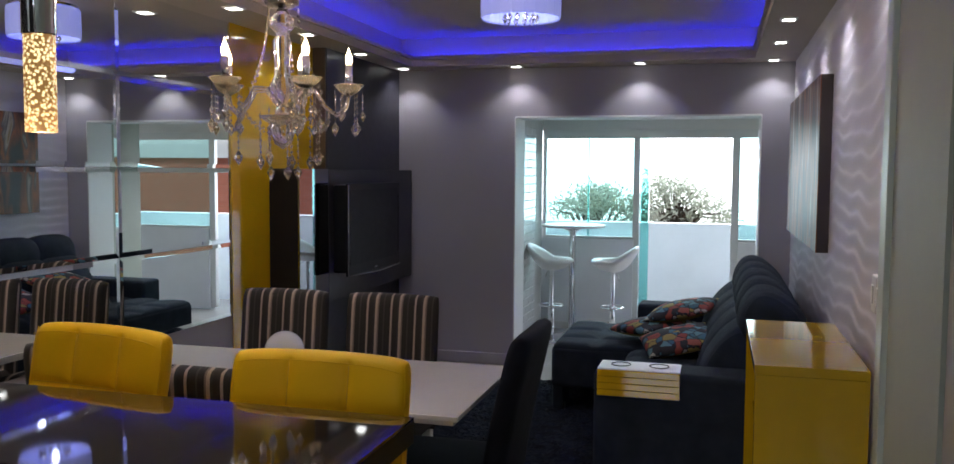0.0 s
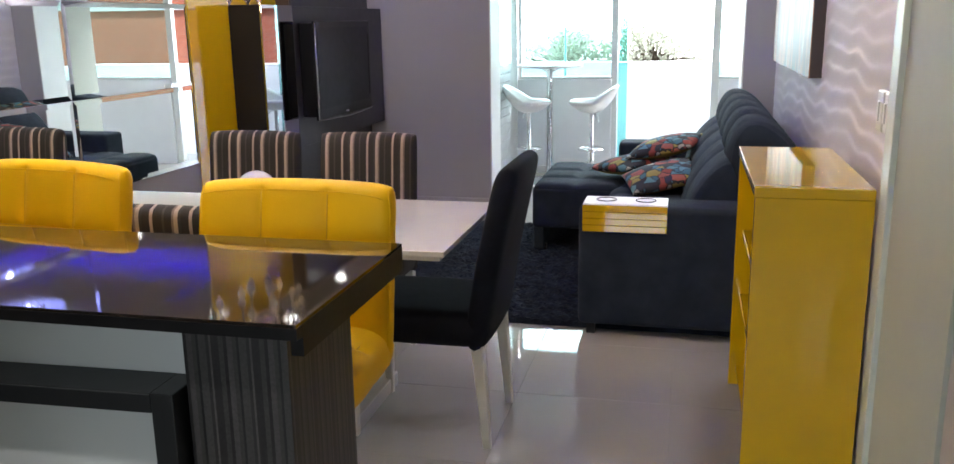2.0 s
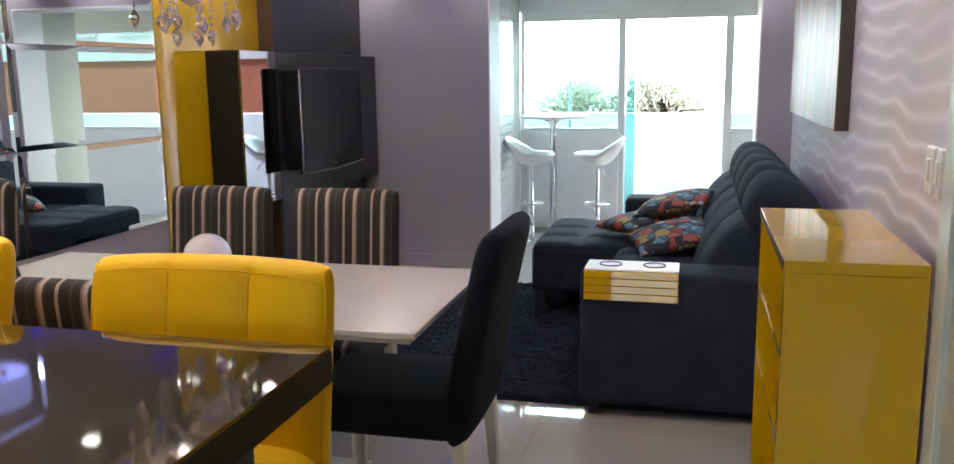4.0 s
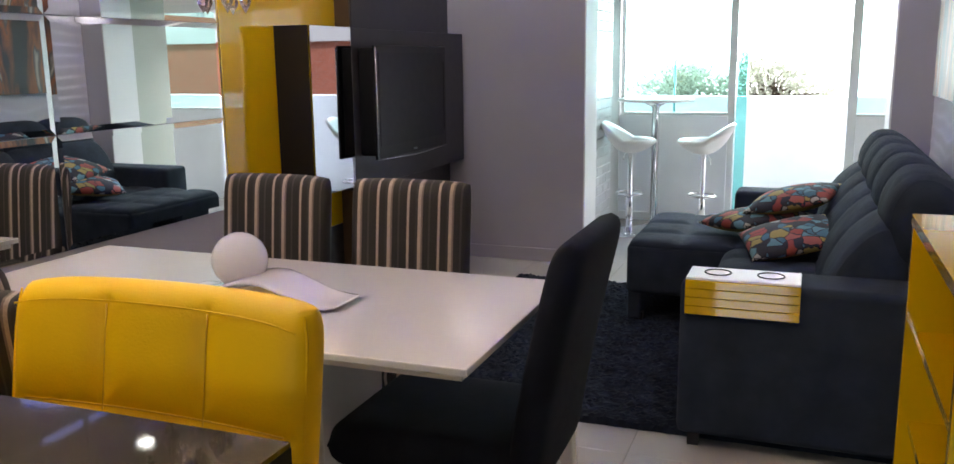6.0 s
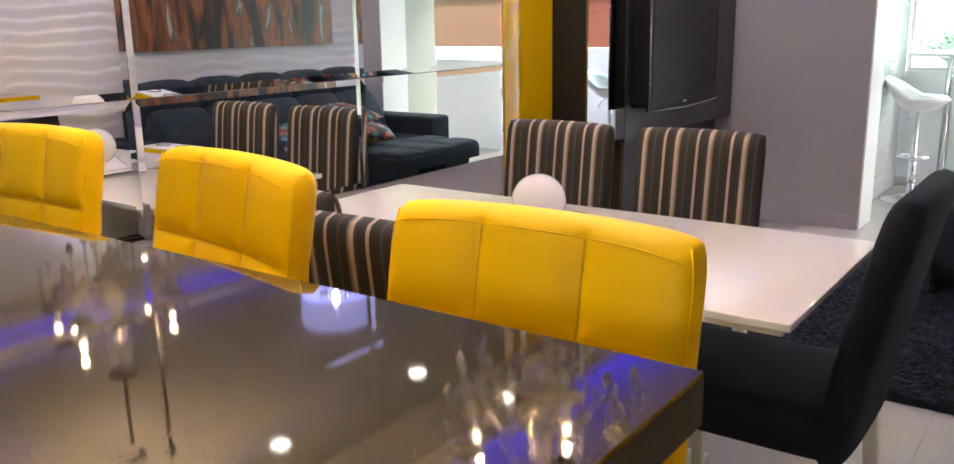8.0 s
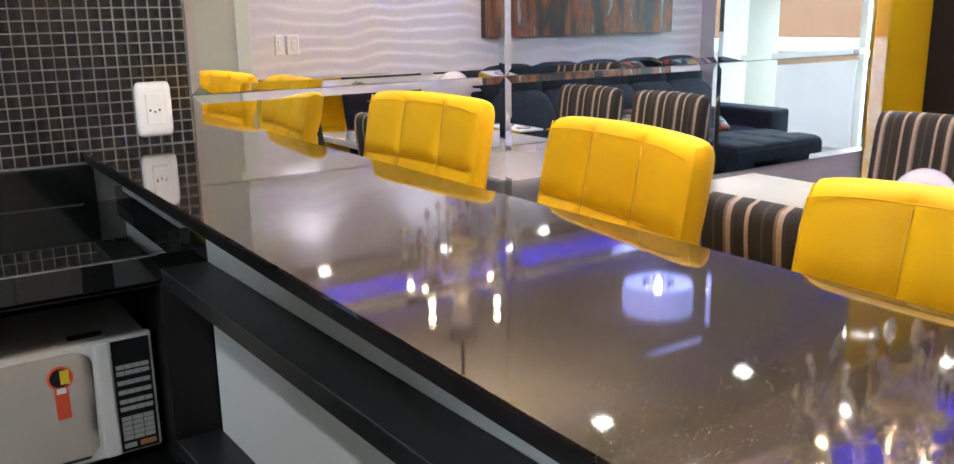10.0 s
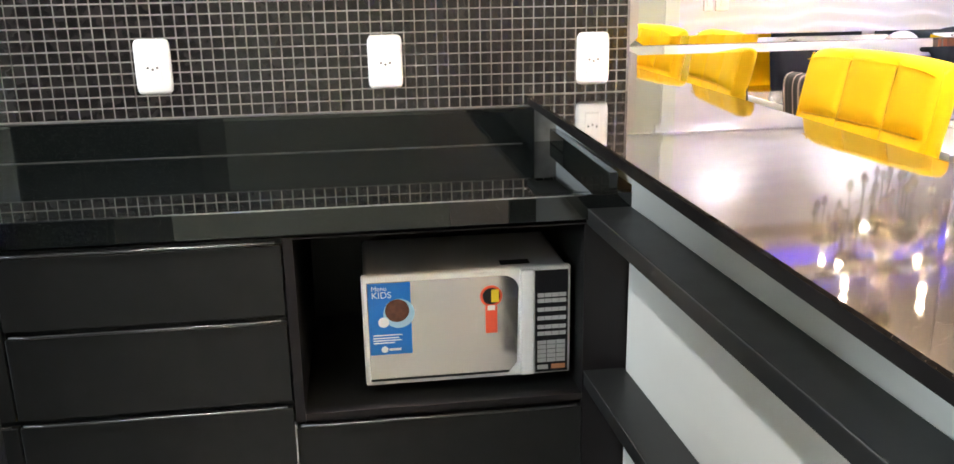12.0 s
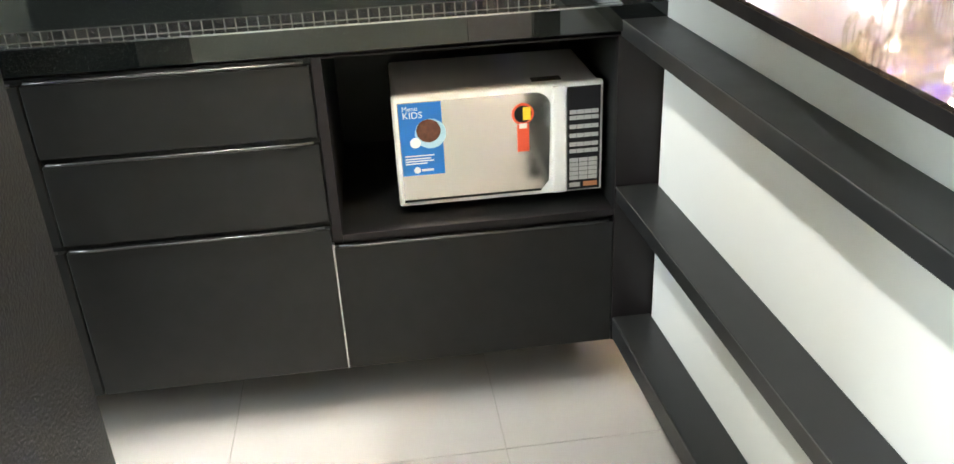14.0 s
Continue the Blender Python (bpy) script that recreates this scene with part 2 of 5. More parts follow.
M_SILV = mat("silver_trim", (0.6, 0.6, 0.62), 0.25, metal=1)
M_DMETAL = mat("dark_metal", (0.10, 0.10, 0.105), 0.35, metal=1)
M_CHROME = mat("chrome", (0.8, 0.8, 0.82), 0.06, metal=1, var=0.02, rvar=0.03)
M_YLEATHER = mat("yellow_leatherette", (0.79, 0.44, 0.002), 0.5, var=0.04, vscale=6, bump=0.15, bscale=260, rvar=0.06, spec=0.18)
# darker than the leatherette, to put crease shade into the backrest seams
M_YSEAM = mat("yellow_seam_and_shade", (0.62, 0.33, 0.002), 0.6)
M_NAVY = mat("navy_suede", (0.019, 0.025, 0.039), 0.9, var=0.3, vscale=7, bump=0.4, bscale=300, sheen=0.0, spec=0.2)
M_BLKV = mat("black_velvet", (0.008, 0.009, 0.016), 0.9, var=0.3, vscale=9, bump=0.3, bscale=300, sheen=0.0, spec=0.2)
M_RUG = mat("dark_shag", (0.008, 0.011, 0.020), 0.95, var=0.5, vscale=14, bump=1.0, bscale=120, sheen=0.0, spec=0.2)
M_TWHITE = mat("white_table_lacquer", (0.76, 0.73, 0.71), 0.035, var=0.02, rvar=0.01, coat=1.0)
M_LEGW = mat("white_leg_paint", (0.75, 0.73, 0.68), 0.4, var=0.04)
M_GRAN = granite_mat("bar_granite", (0.019, 0.0135, 0.0105), (0.36, 0.28, 0.21), 0.035, 0.018, 0.16)
M_GRAN.node_tree.nodes["Principled BSDF"].inputs["Specular IOR Level"].default_value = 1.0
M_GRAN.node_tree.nodes["Principled BSDF"].inputs["Coat Weight"].default_value = 0.3
M_GRANB = granite_mat("counter_granite", (0.0045, 0.0055, 0.0055), (0.10, 0.12, 0.10), 0.01, 0.0, 0.16)
M_GRANB.node_tree.nodes["Principled BSDF"].inputs["Specular IOR Level"].default_value = 0.6
M_GRANB.node_tree.nodes["Principled BSDF"].inputs["Coat Weight"].default_value = 0.25
M_SEAL = mat("grey_sealant", (0.06, 0.06, 0.06), 0.4)
M_DARKMEL = mat("dark_melamine", (0.0095, 0.0097, 0.0095), 0.40, spec=0.3, var=0.15, vscale=20)
M_EDGE = mat("black_stone_edge", (0.008, 0.007, 0.007), 0.38, var=0.3, vscale=20, spec=0.25)
M_DARKTEX = mat("dark_textured_laminate", (0.011, 0.012, 0.013), 0.45, var=0.5, vscale=60, bump=0.5, bscale=160)
M_BOARD = mat("black_board", (0.010, 0.0105, 0.011), 0.4, var=0.15)
M_PANELW = mat("white_bar_panel", (0.62, 0.63, 0.62), 0.35, var=0.02)
M_MOS = mat("black_mosaic", (0.014, 0.012, 0.012), 0.12, var=0.5, vscale=30, rvar=0.08)
M_MGROUT = mat("mosaic_grout", (0.36, 0.34, 0.32), 0.8, var=0.1, vscale=40)
M_PLAST = mat("white_plastic", (0.80, 0.79, 0.78), 0.3, var=0.02)
M_MIRR = mat("mirror_silver", (0.86, 0.88, 0.87), 0.0, metal=1, var=0.0, rvar=0.0)
M_STRIPE = stripes_mat("striped_chenille", 0, 0.118, [(0, (0.018, 0.014, 0.013)), (0.14, (0.33, 0.25, 0.22)), (0.22, (0.02, 0.015, 0.014)),
    (0.42, (0.030, 0.026, 0.025)), (0.50, (0.36, 0.28, 0.24)), (0.60, (0.16, 0.12, 0.105)), (0.66, (0.02, 0.016, 0.015)), (0.84, (0.045, 0.038, 0.035)), (0.90, (0.018, 0.015, 0.014))])
M_ZEBRA = stripes_mat("grey_grained_laminate", 3, 0.071, [(0, (0.037, 0.034, 0.032)), (0.1, (0.011, 0.011, 0.011)), (0.16, (0.046, 0.043, 0.041)), (0.34, (0.022, 0.020, 0.020)),
    (0.42, (0.068, 0.062, 0.059)), (0.47, (0.019, 0.017, 0.017)), (0.66, (0.040, 0.037, 0.035)), (0.78, (0.014, 0.012, 0.012)), (0.86, (0.056, 0.051, 0.050))], rough=0.4, bump=0.1)
M_PILLOW = voronoi_fabric("geometric_print")
M_MUST = mat("mustard_fabric", (0.25, 0.16, 0.03), 0.85, var=0.15, bump=0.3, bscale=300)
M_PAINTING = painting_mat("abstract_painting")
M_FRAME = mat("painting_edge", (0.05, 0.035, 0.035), 0.5)
M_ALU = mat("white_aluminium", (0.72, 0.74, 0.74), 0.35, var=0.02)
M_TEAL = pane_mat("teal_glass", (0.50, 0.80, 0.78))
M_TINT = pane_mat("pale_teal_glass", (0.76, 0.94, 0.93))
M_CRYSTAL = glass_mat("crystal", (1.0, 0.92, 0.78), 0.01, 1.52)
_n, _l = M_CRYSTAL.node_tree.nodes, M_CRYSTAL.node_tree.links
_tr, _mx = _n.new("ShaderNodeBsdfTranslucent"), _n.new("ShaderNodeMixShader")
_tr.inputs["Color"].default_value, _mx.inputs[0].default_value = (0.9, 0.8, 0.62, 1), 0.07
_l.new(_n["Principled BSDF"].outputs[0], _mx.inputs[1]), _l.new(_tr.outputs[0], _mx.inputs[2])
_l.new(_mx.outputs[0], _n["Material Output"].inputs["Surface"])
M_BUBBLE, _n, _l, _b = nodes_of("bubble_glass_lit")
_tc, _v, _r = _n.new("ShaderNodeTexCoord"), _n.new("ShaderNodeTexVoronoi"), _n.new("ShaderNodeValToRGB")
_v.inputs["Scale"].default_value = 150
_l.new(_tc.outputs["Object"], _v.inputs["Vector"]), _l.new(_v.outputs["Distance"], _r.inputs[0])
_r.color_ramp.elements[0].position, _r.color_ramp.elements[0].color = 0.25, (1.0, 0.72, 0.34, 1)
_r.color_ramp.elements[1].position, _r.color_ramp.elements[1].color = 0.55, (0.12, 0.06, 0.015, 1)
_l.new(_r.outputs[0], _b.inputs["Emission Color"])
_b.inputs["Emission Strength"].default_value = 3.0
_b.inputs["Base Color"].default_value = (0.5, 0.35, 0.2, 1)
M_FLAME = emit("candle_bulb", (1.0, 0.75, 0.42), 18)
M_BLUE = emit("blue_led", (0.02, 0.02, 1.0), 40)
M_BLUEGLOW = emit("lamp_glow", (0.42, 0.45, 0.95), 0.7)
M_SPOT = emit("downlight_glow", (1.0, 0.96, 0.88), 14)
# leaf colours made pale to hold the glare of the bright sky
M_LEAF = mat("leaf", (0.20, 0.22, 0.17), 0.6, var=0.4, vscale=2)
_n, _l = M_LEAF.node_tree.nodes, M_LEAF.node_tree.links
_tr, _mx = _n.new("ShaderNodeBsdfTranslucent"), _n.new("ShaderNodeMixShader")
_tr.inputs["Color"].default_value, _mx.inputs[0].default_value = (0.70, 0.74, 0.62, 1), 0.8
_l.new(_n["Principled BSDF"].outputs[0], _mx.inputs[1]), _l.new(_tr.outputs[0], _mx.inputs[2])
_l.new(_mx.outputs[0], _n["Material Output"].inputs["Surface"])
M_BARK = mat("bark", (0.09, 0.07, 0.05), 0.9, var=0.3)
M_WTILE = mat("white_wall_tile", (0.78, 0.79, 0.79), 0.12, var=0.02)
M_TGROUT = mat("tile_grout", (0.45, 0.45, 0.44), 0.8)
M_BRICK = brick_mat("red_brick")
M_CONC = mat("ground_concrete", (0.3, 0.3, 0.29), 0.9, var=0.2, vscale=0.3)
M_CURT = mat("curtain_cloth", (0.75, 0.74, 0.72), 0.8)
M_STBLUE = mat("sticker_blue", (0.01, 0.16, 0.52), 0.4, var=0.02)
M_STRED = mat("sticker_red", (0.75, 0.09, 0.04), 0.4, var=0.02)
M_STYEL = mat("sticker_yellow", (0.8, 0.6, 0.03), 0.4, var=0.02)
M_CAKE = mat("cake_brown", (0.10, 0.035, 0.018), 0.6, var=0.4, vscale=60)
M_MWSIDE = mat("microwave_body", (0.62, 0.59, 0.60), 0.35, var=0.02)
M_MWDOOR = mat("microwave_mirror_door", (0.80, 0.78, 0.72), 0.08, metal=1, var=0.02, rvar=0.02)
M_CERAM = mat("glazed_ceramic", (0.80, 0.75, 0.73), 0.06, var=0.02, rvar=0.02, coat=0.6)
M_BROWN = mat("brown_laminate", (0.07, 0.04, 0.02), 0.4)
M_ORANGE = mat("orange_key", (0.5, 0.2, 0.08), 0.5)
M_STPALE = mat("sticker_pale_blue", (0.35, 0.55, 0.68), 0.4)
M_KEY = mat("key_print", (0.42, 0.42, 0.42), 0.5)
M_SATIN = mat("satin_metal", (0.30, 0.29, 0.27), 0.35, metal=1)
M_DOORP = mat("beige_door_paint", (0.46, 0.42, 0.40), 0.4, var=0.02)
M_DOORG = mat("door_paint", (0.62, 0.66, 0.60), 0.4, var=0.02)


# ---- mesh tools ----
def part(name, bm, material, parent=None, label="", kind="", smooth=False, category=""):
    me = bpy.data.meshes.new(name)
    if smooth:
        for f in bm.faces:
            f.smooth = True
    bm.to_mesh(me)
    bm.free()
    for m in (material if isinstance(material, (list, tuple)) else [material]):
        me.materials.append(m)
    ob = new(name, me)
    if parent:
        ob.parent = parent
    return tagged(ob, label, category, "", kind)


def thing(name, label, category, at=(0, 0, 0), rz=0, group=""):
    ob = new(name)
    ob.matrix_basis = pose(*at, 0, 0, rz)
    return tagged(ob, label, category, group)


def box(x0, x1, y0, y1, z0, z1, bevel=0.0, segs=2, bm=None):
    own = bmesh.new()
    bmesh.ops.create_cube(own, size=1, matrix=Matrix.Translation(((x0 + x1) / 2, (y0 + y1) / 2, (z0 + z1) / 2)) @ Matrix.Diagonal((x1 - x0, y1 - y0, z1 - z0, 1)))
    if bevel:
        bmesh.ops.bevel(own, geom=own.edges[:], offset=bevel, segments=segs, profile=0.5, affect="EDGES")
    if bm is None:
        return own
    return join(bm, own)


def join(bm, other, m=None):
    if m is not None:
        bmesh.ops.transform(other, matrix=m, verts=other.verts)
    vs = [bm.verts.new(v.co) for v in other.verts]
    other.verts.index_update()
    for f in other.faces:
        try:
            g = bm.faces.new([vs[v.index] for v in f.verts])
            g.smooth, g.material_index = f.smooth, f.material_index
        except ValueError:
            pass
    other.free()
    return bm


def lathe(profile, n=24, m=None):
    """profile: (radius, z) pairs, from bottom to top."""
    bm = bmesh.new()
    rings = []
    for r, z in profile:
        rings.append([bm.verts.new((max(r, 1e-4) * math.cos(2 * math.pi * i / n), max(r, 1e-4) * math.sin(2 * math.pi * i / n), z)) for i in range(n)])
    for a, b in zip(rings, rings[1:]):
        for i in range(n):
            bm.faces.new((a[i], a[(i + 1) % n], b[(i + 1) % n], b[i]))
    bm.faces.new(rings[0][::-1])
    bm.faces.new(rings[-1])
    if m is not None:
        bmesh.ops.transform(bm, matrix=m, verts=bm.verts)
    return bm


def tube(points, r, n=8, closed=False):
    bm = bmesh.new()
    pts = [Vector(p) for p in points]
    rings = []
    for i, p in enumerate(pts):
        a = pts[i - 1] if i or closed else p
        b = pts[(i + 1) % len(pts)] if i + 1 < len(pts) or closed else p
        q = (b - a).normalized().to_track_quat("Z", "Y")
        rr = r[i] if isinstance(r, (list, tuple)) else r
        rings.append([bm.verts.new(p + q @ Vector((rr * math.cos(2 * math.pi * k / n), rr * math.sin(2 * math.pi * k / n), 0))) for k in range(n)])
    pairs = list(zip(rings, rings[1:])) + ([(rings[-1], rings[0])] if closed else [])
    for a, b in pairs:
        for k in range(n):
            bm.faces.new((a[k], a[(k + 1) % n], b[(k + 1) % n], b[k]))
    if not closed:
        bm.faces.new(rings[0][::-1])
        bm.faces.new(rings[-1])
    for f in bm.faces:
        f.smooth = True
    return bm


def pad(w, h, t, seams_u=(), seams_v=(), groove=0.012, gw=0.03, power=8, corner=0.05, back=1.0, n=(40, 30), shape=None, puff=0.0):
    """A padded slab: w by h, t thick, seams pressed in on both sides. shape maps (u metres, v metres, d) to a place."""
    bm = bmesh.new()
    shape = shape or (lambda u, v, d: (u, d, v))
    nu, nv = n

    def vert(i, j, side):
        su, sv = math.sin(math.pi / 2 * (2 * i / nu - 1)), math.sin(math.pi / 2 * (2 * j / nv - 1))
        su, sv = 0.5 * su + 0.5 * (2 * i / nu - 1), 0.5 * sv + 0.5 * (2 * j / nv - 1)
        u, v = su * (1 - corner * abs(sv) ** 10), sv * (1 - corner * abs(su) ** 10)
        prof = max(0.0, 1 - abs(su) ** power) ** 0.5 * max(0.0, 1 - abs(sv) ** power) ** 0.5
        d = t / 2 * prof * (1 + puff * (1 - su * su) * (1 - sv * sv))
        x, y = u * w / 2, v * h / 2
        g = 0.0
        for s in seams_u:
            g = max(g, math.exp(-((x - s) / gw) ** 2) if gw > 0.02 else math.exp(-abs(x - s) / gw))
        for s in seams_v:
            g = max(g, math.exp(-((y - s) / gw) ** 2) if gw > 0.02 else math.exp(-abs(y - s) / gw))
        rim = min((1 - abs(su)) * w / 2, (1 - abs(sv)) * h / 2)
        d -= groove * g * min(1, max(0, rim - 0.006) / 0.015)
        return shape(x, y, (d if side else -d * back))

    f = [[bm.verts.new(vert(i, j, 1)) for j in range(nv + 1)] for i in range(nu + 1)]
    b = [[f[i][j] if i in (0, nu) or j in (0, nv) else bm.verts.new(vert(i, j, 0)) for j in range(nv + 1)] for i in range(nu + 1)]
    for i in range(nu):
        for j in range(nv):
            bm.faces.new((f[i][j], f[i + 1][j], f[i + 1][j + 1], f[i][j + 1]))
            q = (b[i][j], b[i][j + 1], b[i + 1][j + 1], b[i + 1][j])
            if len(set(q)) == 4:
                try:
                    bm.faces.new(q)
                except ValueError:
                    pass
    bmesh.ops.recalc_face_normals(bm, faces=bm.faces)
    for q in bm.faces:
        q.smooth = True
    return bm


def structure(name, bm, material, label, smooth=False):
    return part(name, bm, material, None, label, "structure", smooth)


# ---- large structure ----
XL, XR, YB = -1.23, 1.93, 8.80        # mirror wall, wave wall, back wall
YF = 10.6                              # balcony glazing
floor = structure("floor", box(-1.6, 4.2, -1.6, YF + 0.1, -0.12, -0.004), M_GROUT, "beige grout bed under glossy porcelain floor tiles")
structure("wall_west", box(XL - 0.15, XL - 0.006, -1.6, YB, 0, 2.75), M_GREY, "plain lilac grey plaster wall behind the mirror")
back = box(XL - 0.15, -0.155, YB, YB + 0.15, 0, 2.75)
box(-0.155, 1.705, YB, YB + 0.15, 1.99, 2.75, bm=back)
box(1.705, 2.2, YB, YB + 0.15, 0, 2.75, bm=back)
structure("wall_north", back, M_GREY, "lilac grey painted plaster wall with a wide balcony opening")
jm = box(-0.158, -0.148, YB - 0.004, YB + 0.33, 0, 1.99)
box(1.698, 1.708, YB - 0.004, YB + 0.33, 0, 1.99, bm=jm)
box(-0.148, 1.698, YB - 0.004, YB + 0.33, 1.98, 1.994, bm=jm)
structure("opening_lining", jm, M_WHITE, "white painted lining of the balcony opening")
structure("wall_east", box(XR + 0.03, XR + 0.18, -1.6, YB, 0, 2.75), M_GREY, "plain wall behind the wave panels")
structure("wall_south", box(-1.6, 4.2, -1.75, -1.6, 0, 2.75), M_BACK, "plain cream kitchen wall")
structure("wall_east_near", box(XR - 0.02, XR + 0.03, -1.6, 3.1995, 0, CEIL + 0.2), M_JAMB, "plain grey-green painted wall past the door")
dfr = box(1.868, XR + 0.03, 4.67, 4.76, 0, CEIL, 0.003)
structure("door_frame", dfr, M_DOORG, "pale grey-green painted door frame")
structure("wall_east_pier", box(1.885, XR + 0.03, 4.06, 4.6695, 0, CEIL), M_JAMB, "plain grey-green painted pier beside the door")
structure("wall_over_door", box(1.885, XR + 0.03, 3.2, 4.0595, 2.10, CEIL), M_JAMB, "plain grey-green wall over the door")
dr = structure("door_1", box(1.895, 1.925, 3.203, 4.056, 0.005, 2.095, 0.002), M_DOORP, "closed pinkish beige painted door")
hd = box(1.870, 1.888, 3.787, 3.957, 0.838, 0.856, 0.002)
box(1.8885, 1.8945, 3.939, 3.957, 0.838, 0.856, 0.002, bm=hd)
part("door_handle", hd, M_SATIN, dr, "flat square-cut satin metal lever handle")
bb = box(-1.09, -0.16, YB - 0.015, YB, 0, 0.09, 0.003)
structure("baseboard", bb, M_GREY, "grey painted baseboard along the back wall")

# ceiling with a recessed tray
RX0, RX1, RY0, RY1 = -0.93, 1.64, 4.35, 8.53
ce = box(-1.6, 4.2, -1.6, RY0, CEIL, CEIL + 0.05)
box(-1.6, RX0, RY0, RY1, CEIL, CEIL + 0.05, bm=ce)
box(RX1, 4.2, RY0, RY1, CEIL, CEIL + 0.05, bm=ce)
box(-1.6, 4.2, RY1, YB + 0.05, CEIL, CEIL + 0.05, bm=ce)
G = 0.14
box(RX0 - G, RX0 - G + 0.02, RY0 - G, RY1 + G, CEIL + 0.05, 2.62, bm=ce)
box(RX1 + G - 0.02, RX1 + G, RY0 - G, RY1 + G, CEIL + 0.05, 2.62, bm=ce)
box(RX0 - G, RX1 + G, RY0 - G, RY0 - G + 0.02, CEIL + 0.05, 2.62, bm=ce)
box(RX0 - G, RX1 + G, RY1 + G - 0.02, RY1 + G, CEIL + 0.05, 2.62, bm=ce)
box(-1.6, 4.2, -1.6, YB + 0.1, 2.6, 2.7, bm=ce)
structure("ceiling", ce, M_CEIL, "plaster ceiling with a recessed rectangular light tray")
mo = bmesh.new()
for k, (o, z) in enumerate(((0.0, CEIL + 0.05), (0.012, CEIL + 0.066))):
    box(RX0 - o, RX0 + 0.02 - o, RY0, RY1, z, z + 0.016, bm=mo)
    box(RX1 - 0.02 + o, RX1 + o, RY0, RY1, z, z + 0.016, bm=mo)
    box(RX0, RX1, RY0 - o, RY0 + 0.02 - o, z, z + 0.016, bm=mo)
    box(RX0, RX1, RY1 - 0.02 + o, RY1 + o, z, z + 0.016, bm=mo)
structure("cornice", mo, M_CEIL, "thin stepped moulding round the ceiling tray")
led = box(RX0 - 0.09, RX0 - 0.08, RY0, RY1, CEIL + 0.052, CEIL + 0.06)
box(RX1 + 0.08, RX1 + 0.09, RY0, RY1, CEIL + 0.052, CEIL + 0.06, bm=led)
box(RX0, RX1, RY0 - 0.09, RY0 - 0.08, CEIL + 0.052, CEIL + 0.06, bm=led)
box(RX0, RX1, RY1 + 0.08, RY1 + 0.09, CEIL + 0.052, CEIL + 0.06, bm=led)
part("led_strip", led, M_BLUE, None, "glowing blue strip light hidden in the ceiling tray", category="strip light")
for i, (x, y) in enumerate(SPOTS + KITCHEN_SPOTS):
    d = thing("downlight", "small square white downlight, lit, set in the ceiling", "downlight", (x, y, CEIL), group="ceiling downlights")
    part("bezel", box(-0.045, 0.045, -0.045, 0.045, -0.006, 0.002, 0.002), M_WHITE, d)
    part("lens", box(-0.03, 0.03, -0.03, 0.03, -0.008, -0.0055), M_SPOT, d, "glowing lens")


def wave_wall():
    bm = bmesh.new()
    ny, nz, y0, y1 = 330, 400, 4.76, YB
    def depth(y, z):
        w = 0.012 * math.sin(9.6 * y + 1.2 * math.sin(5.5 * z)) + 0.006 * math.sin(16.7 * y + 3.1 * z + 1.0) + 0.02 * math.sin(3.7 * y - 4.0 * z)
        p = ((z + w) / 0.083) % 1.0
        return 0.0034 * (0.5 - 0.5 * math.cos(math.pi * p / 0.66)) if p < 0.66 else 0.0034 * (0.5 + 0.5 * math.cos(math.pi * (p - 0.66) / 0.34))
    g = [[bm.verts.new((XR - depth(y0 + (y1 - y0) * i / ny, CEIL * j / nz), y0 + (y1 - y0) * i / ny, CEIL * j / nz)) for j in range(nz + 1)] for i in range(ny + 1)]
    for i in range(ny):
        for j in range(nz):
            bm.faces.new((g[i][j], g[i][j + 1], g[i + 1][j + 1], g[i + 1][j])).smooth = True
    return bm


structure("wall_wave_panels", wave_wall(), M_WAVE, "pale lilac relief panels with flowing horizontal waves")

# bevelled mirror tiles
mirror = thing("wall_mirror", "large clean silvery mirror covering the wall beside the white dining table", "mirror", (XL, 4.92, 0.73))


def mirror_pane(y0, y1, z0, z1):
    bm = bmesh.new()
    e, d = 0.022, 0.0015
    o = [(0, y0, z0), (0, y1, z0), (0, y1, z1), (0, y0, z1)]
    i = [(d, y0 + e, z0 + e), (d, y1 - e, z0 + e), (d, y1 - e, z1 - e), (d, y0 + e, z1 - e)]
    vo, vi = [bm.verts.new(p) for p in o], [bm.verts.new(p) for p in i]
    bm.faces.new(vi)
    for k in range(4):
        bm.faces.new((vo[k], vo[(k + 1) % 4], vi[(k + 1) % 4], vi[k]))
    return bm


ZS = [0.73, 1.147, 1.562, 1.977, CEIL]
for i in range(3):
    y0 = 3.482 + 0.96 * i - 4.92
    for a, b in zip(ZS, ZS[1:]):
        part("pane", mirror_pane(y0 + 0.001, y0 + 0.959, a - 0.73 + 0.001, b - 0.73 - 0.001), M_MIRR, mirror)

# feature wall beside the television
tvw = thing("feature_wall", "glossy yellow and charcoal feature panels with a black glass-fronted television box", "wall panel", (XL, 6.36, 0))
part("yellow_panel", box(0.001, 0.006, 0.004, 1.035, 0.48, CEIL, 0.001), M_YGLOSS, tvw, "glossy yellow flush panel")
part("skirting_panel", box(0.001, 0.006, 0.004, 1.035, 0.0, 0.478, 0.001), M_BLACK, tvw, "black lower panel")
part("brown_edge", box(0.001, 0.095, 1.036, 1.050, 0.0, CEIL), M_BROWN, tvw, "dark brown edge")
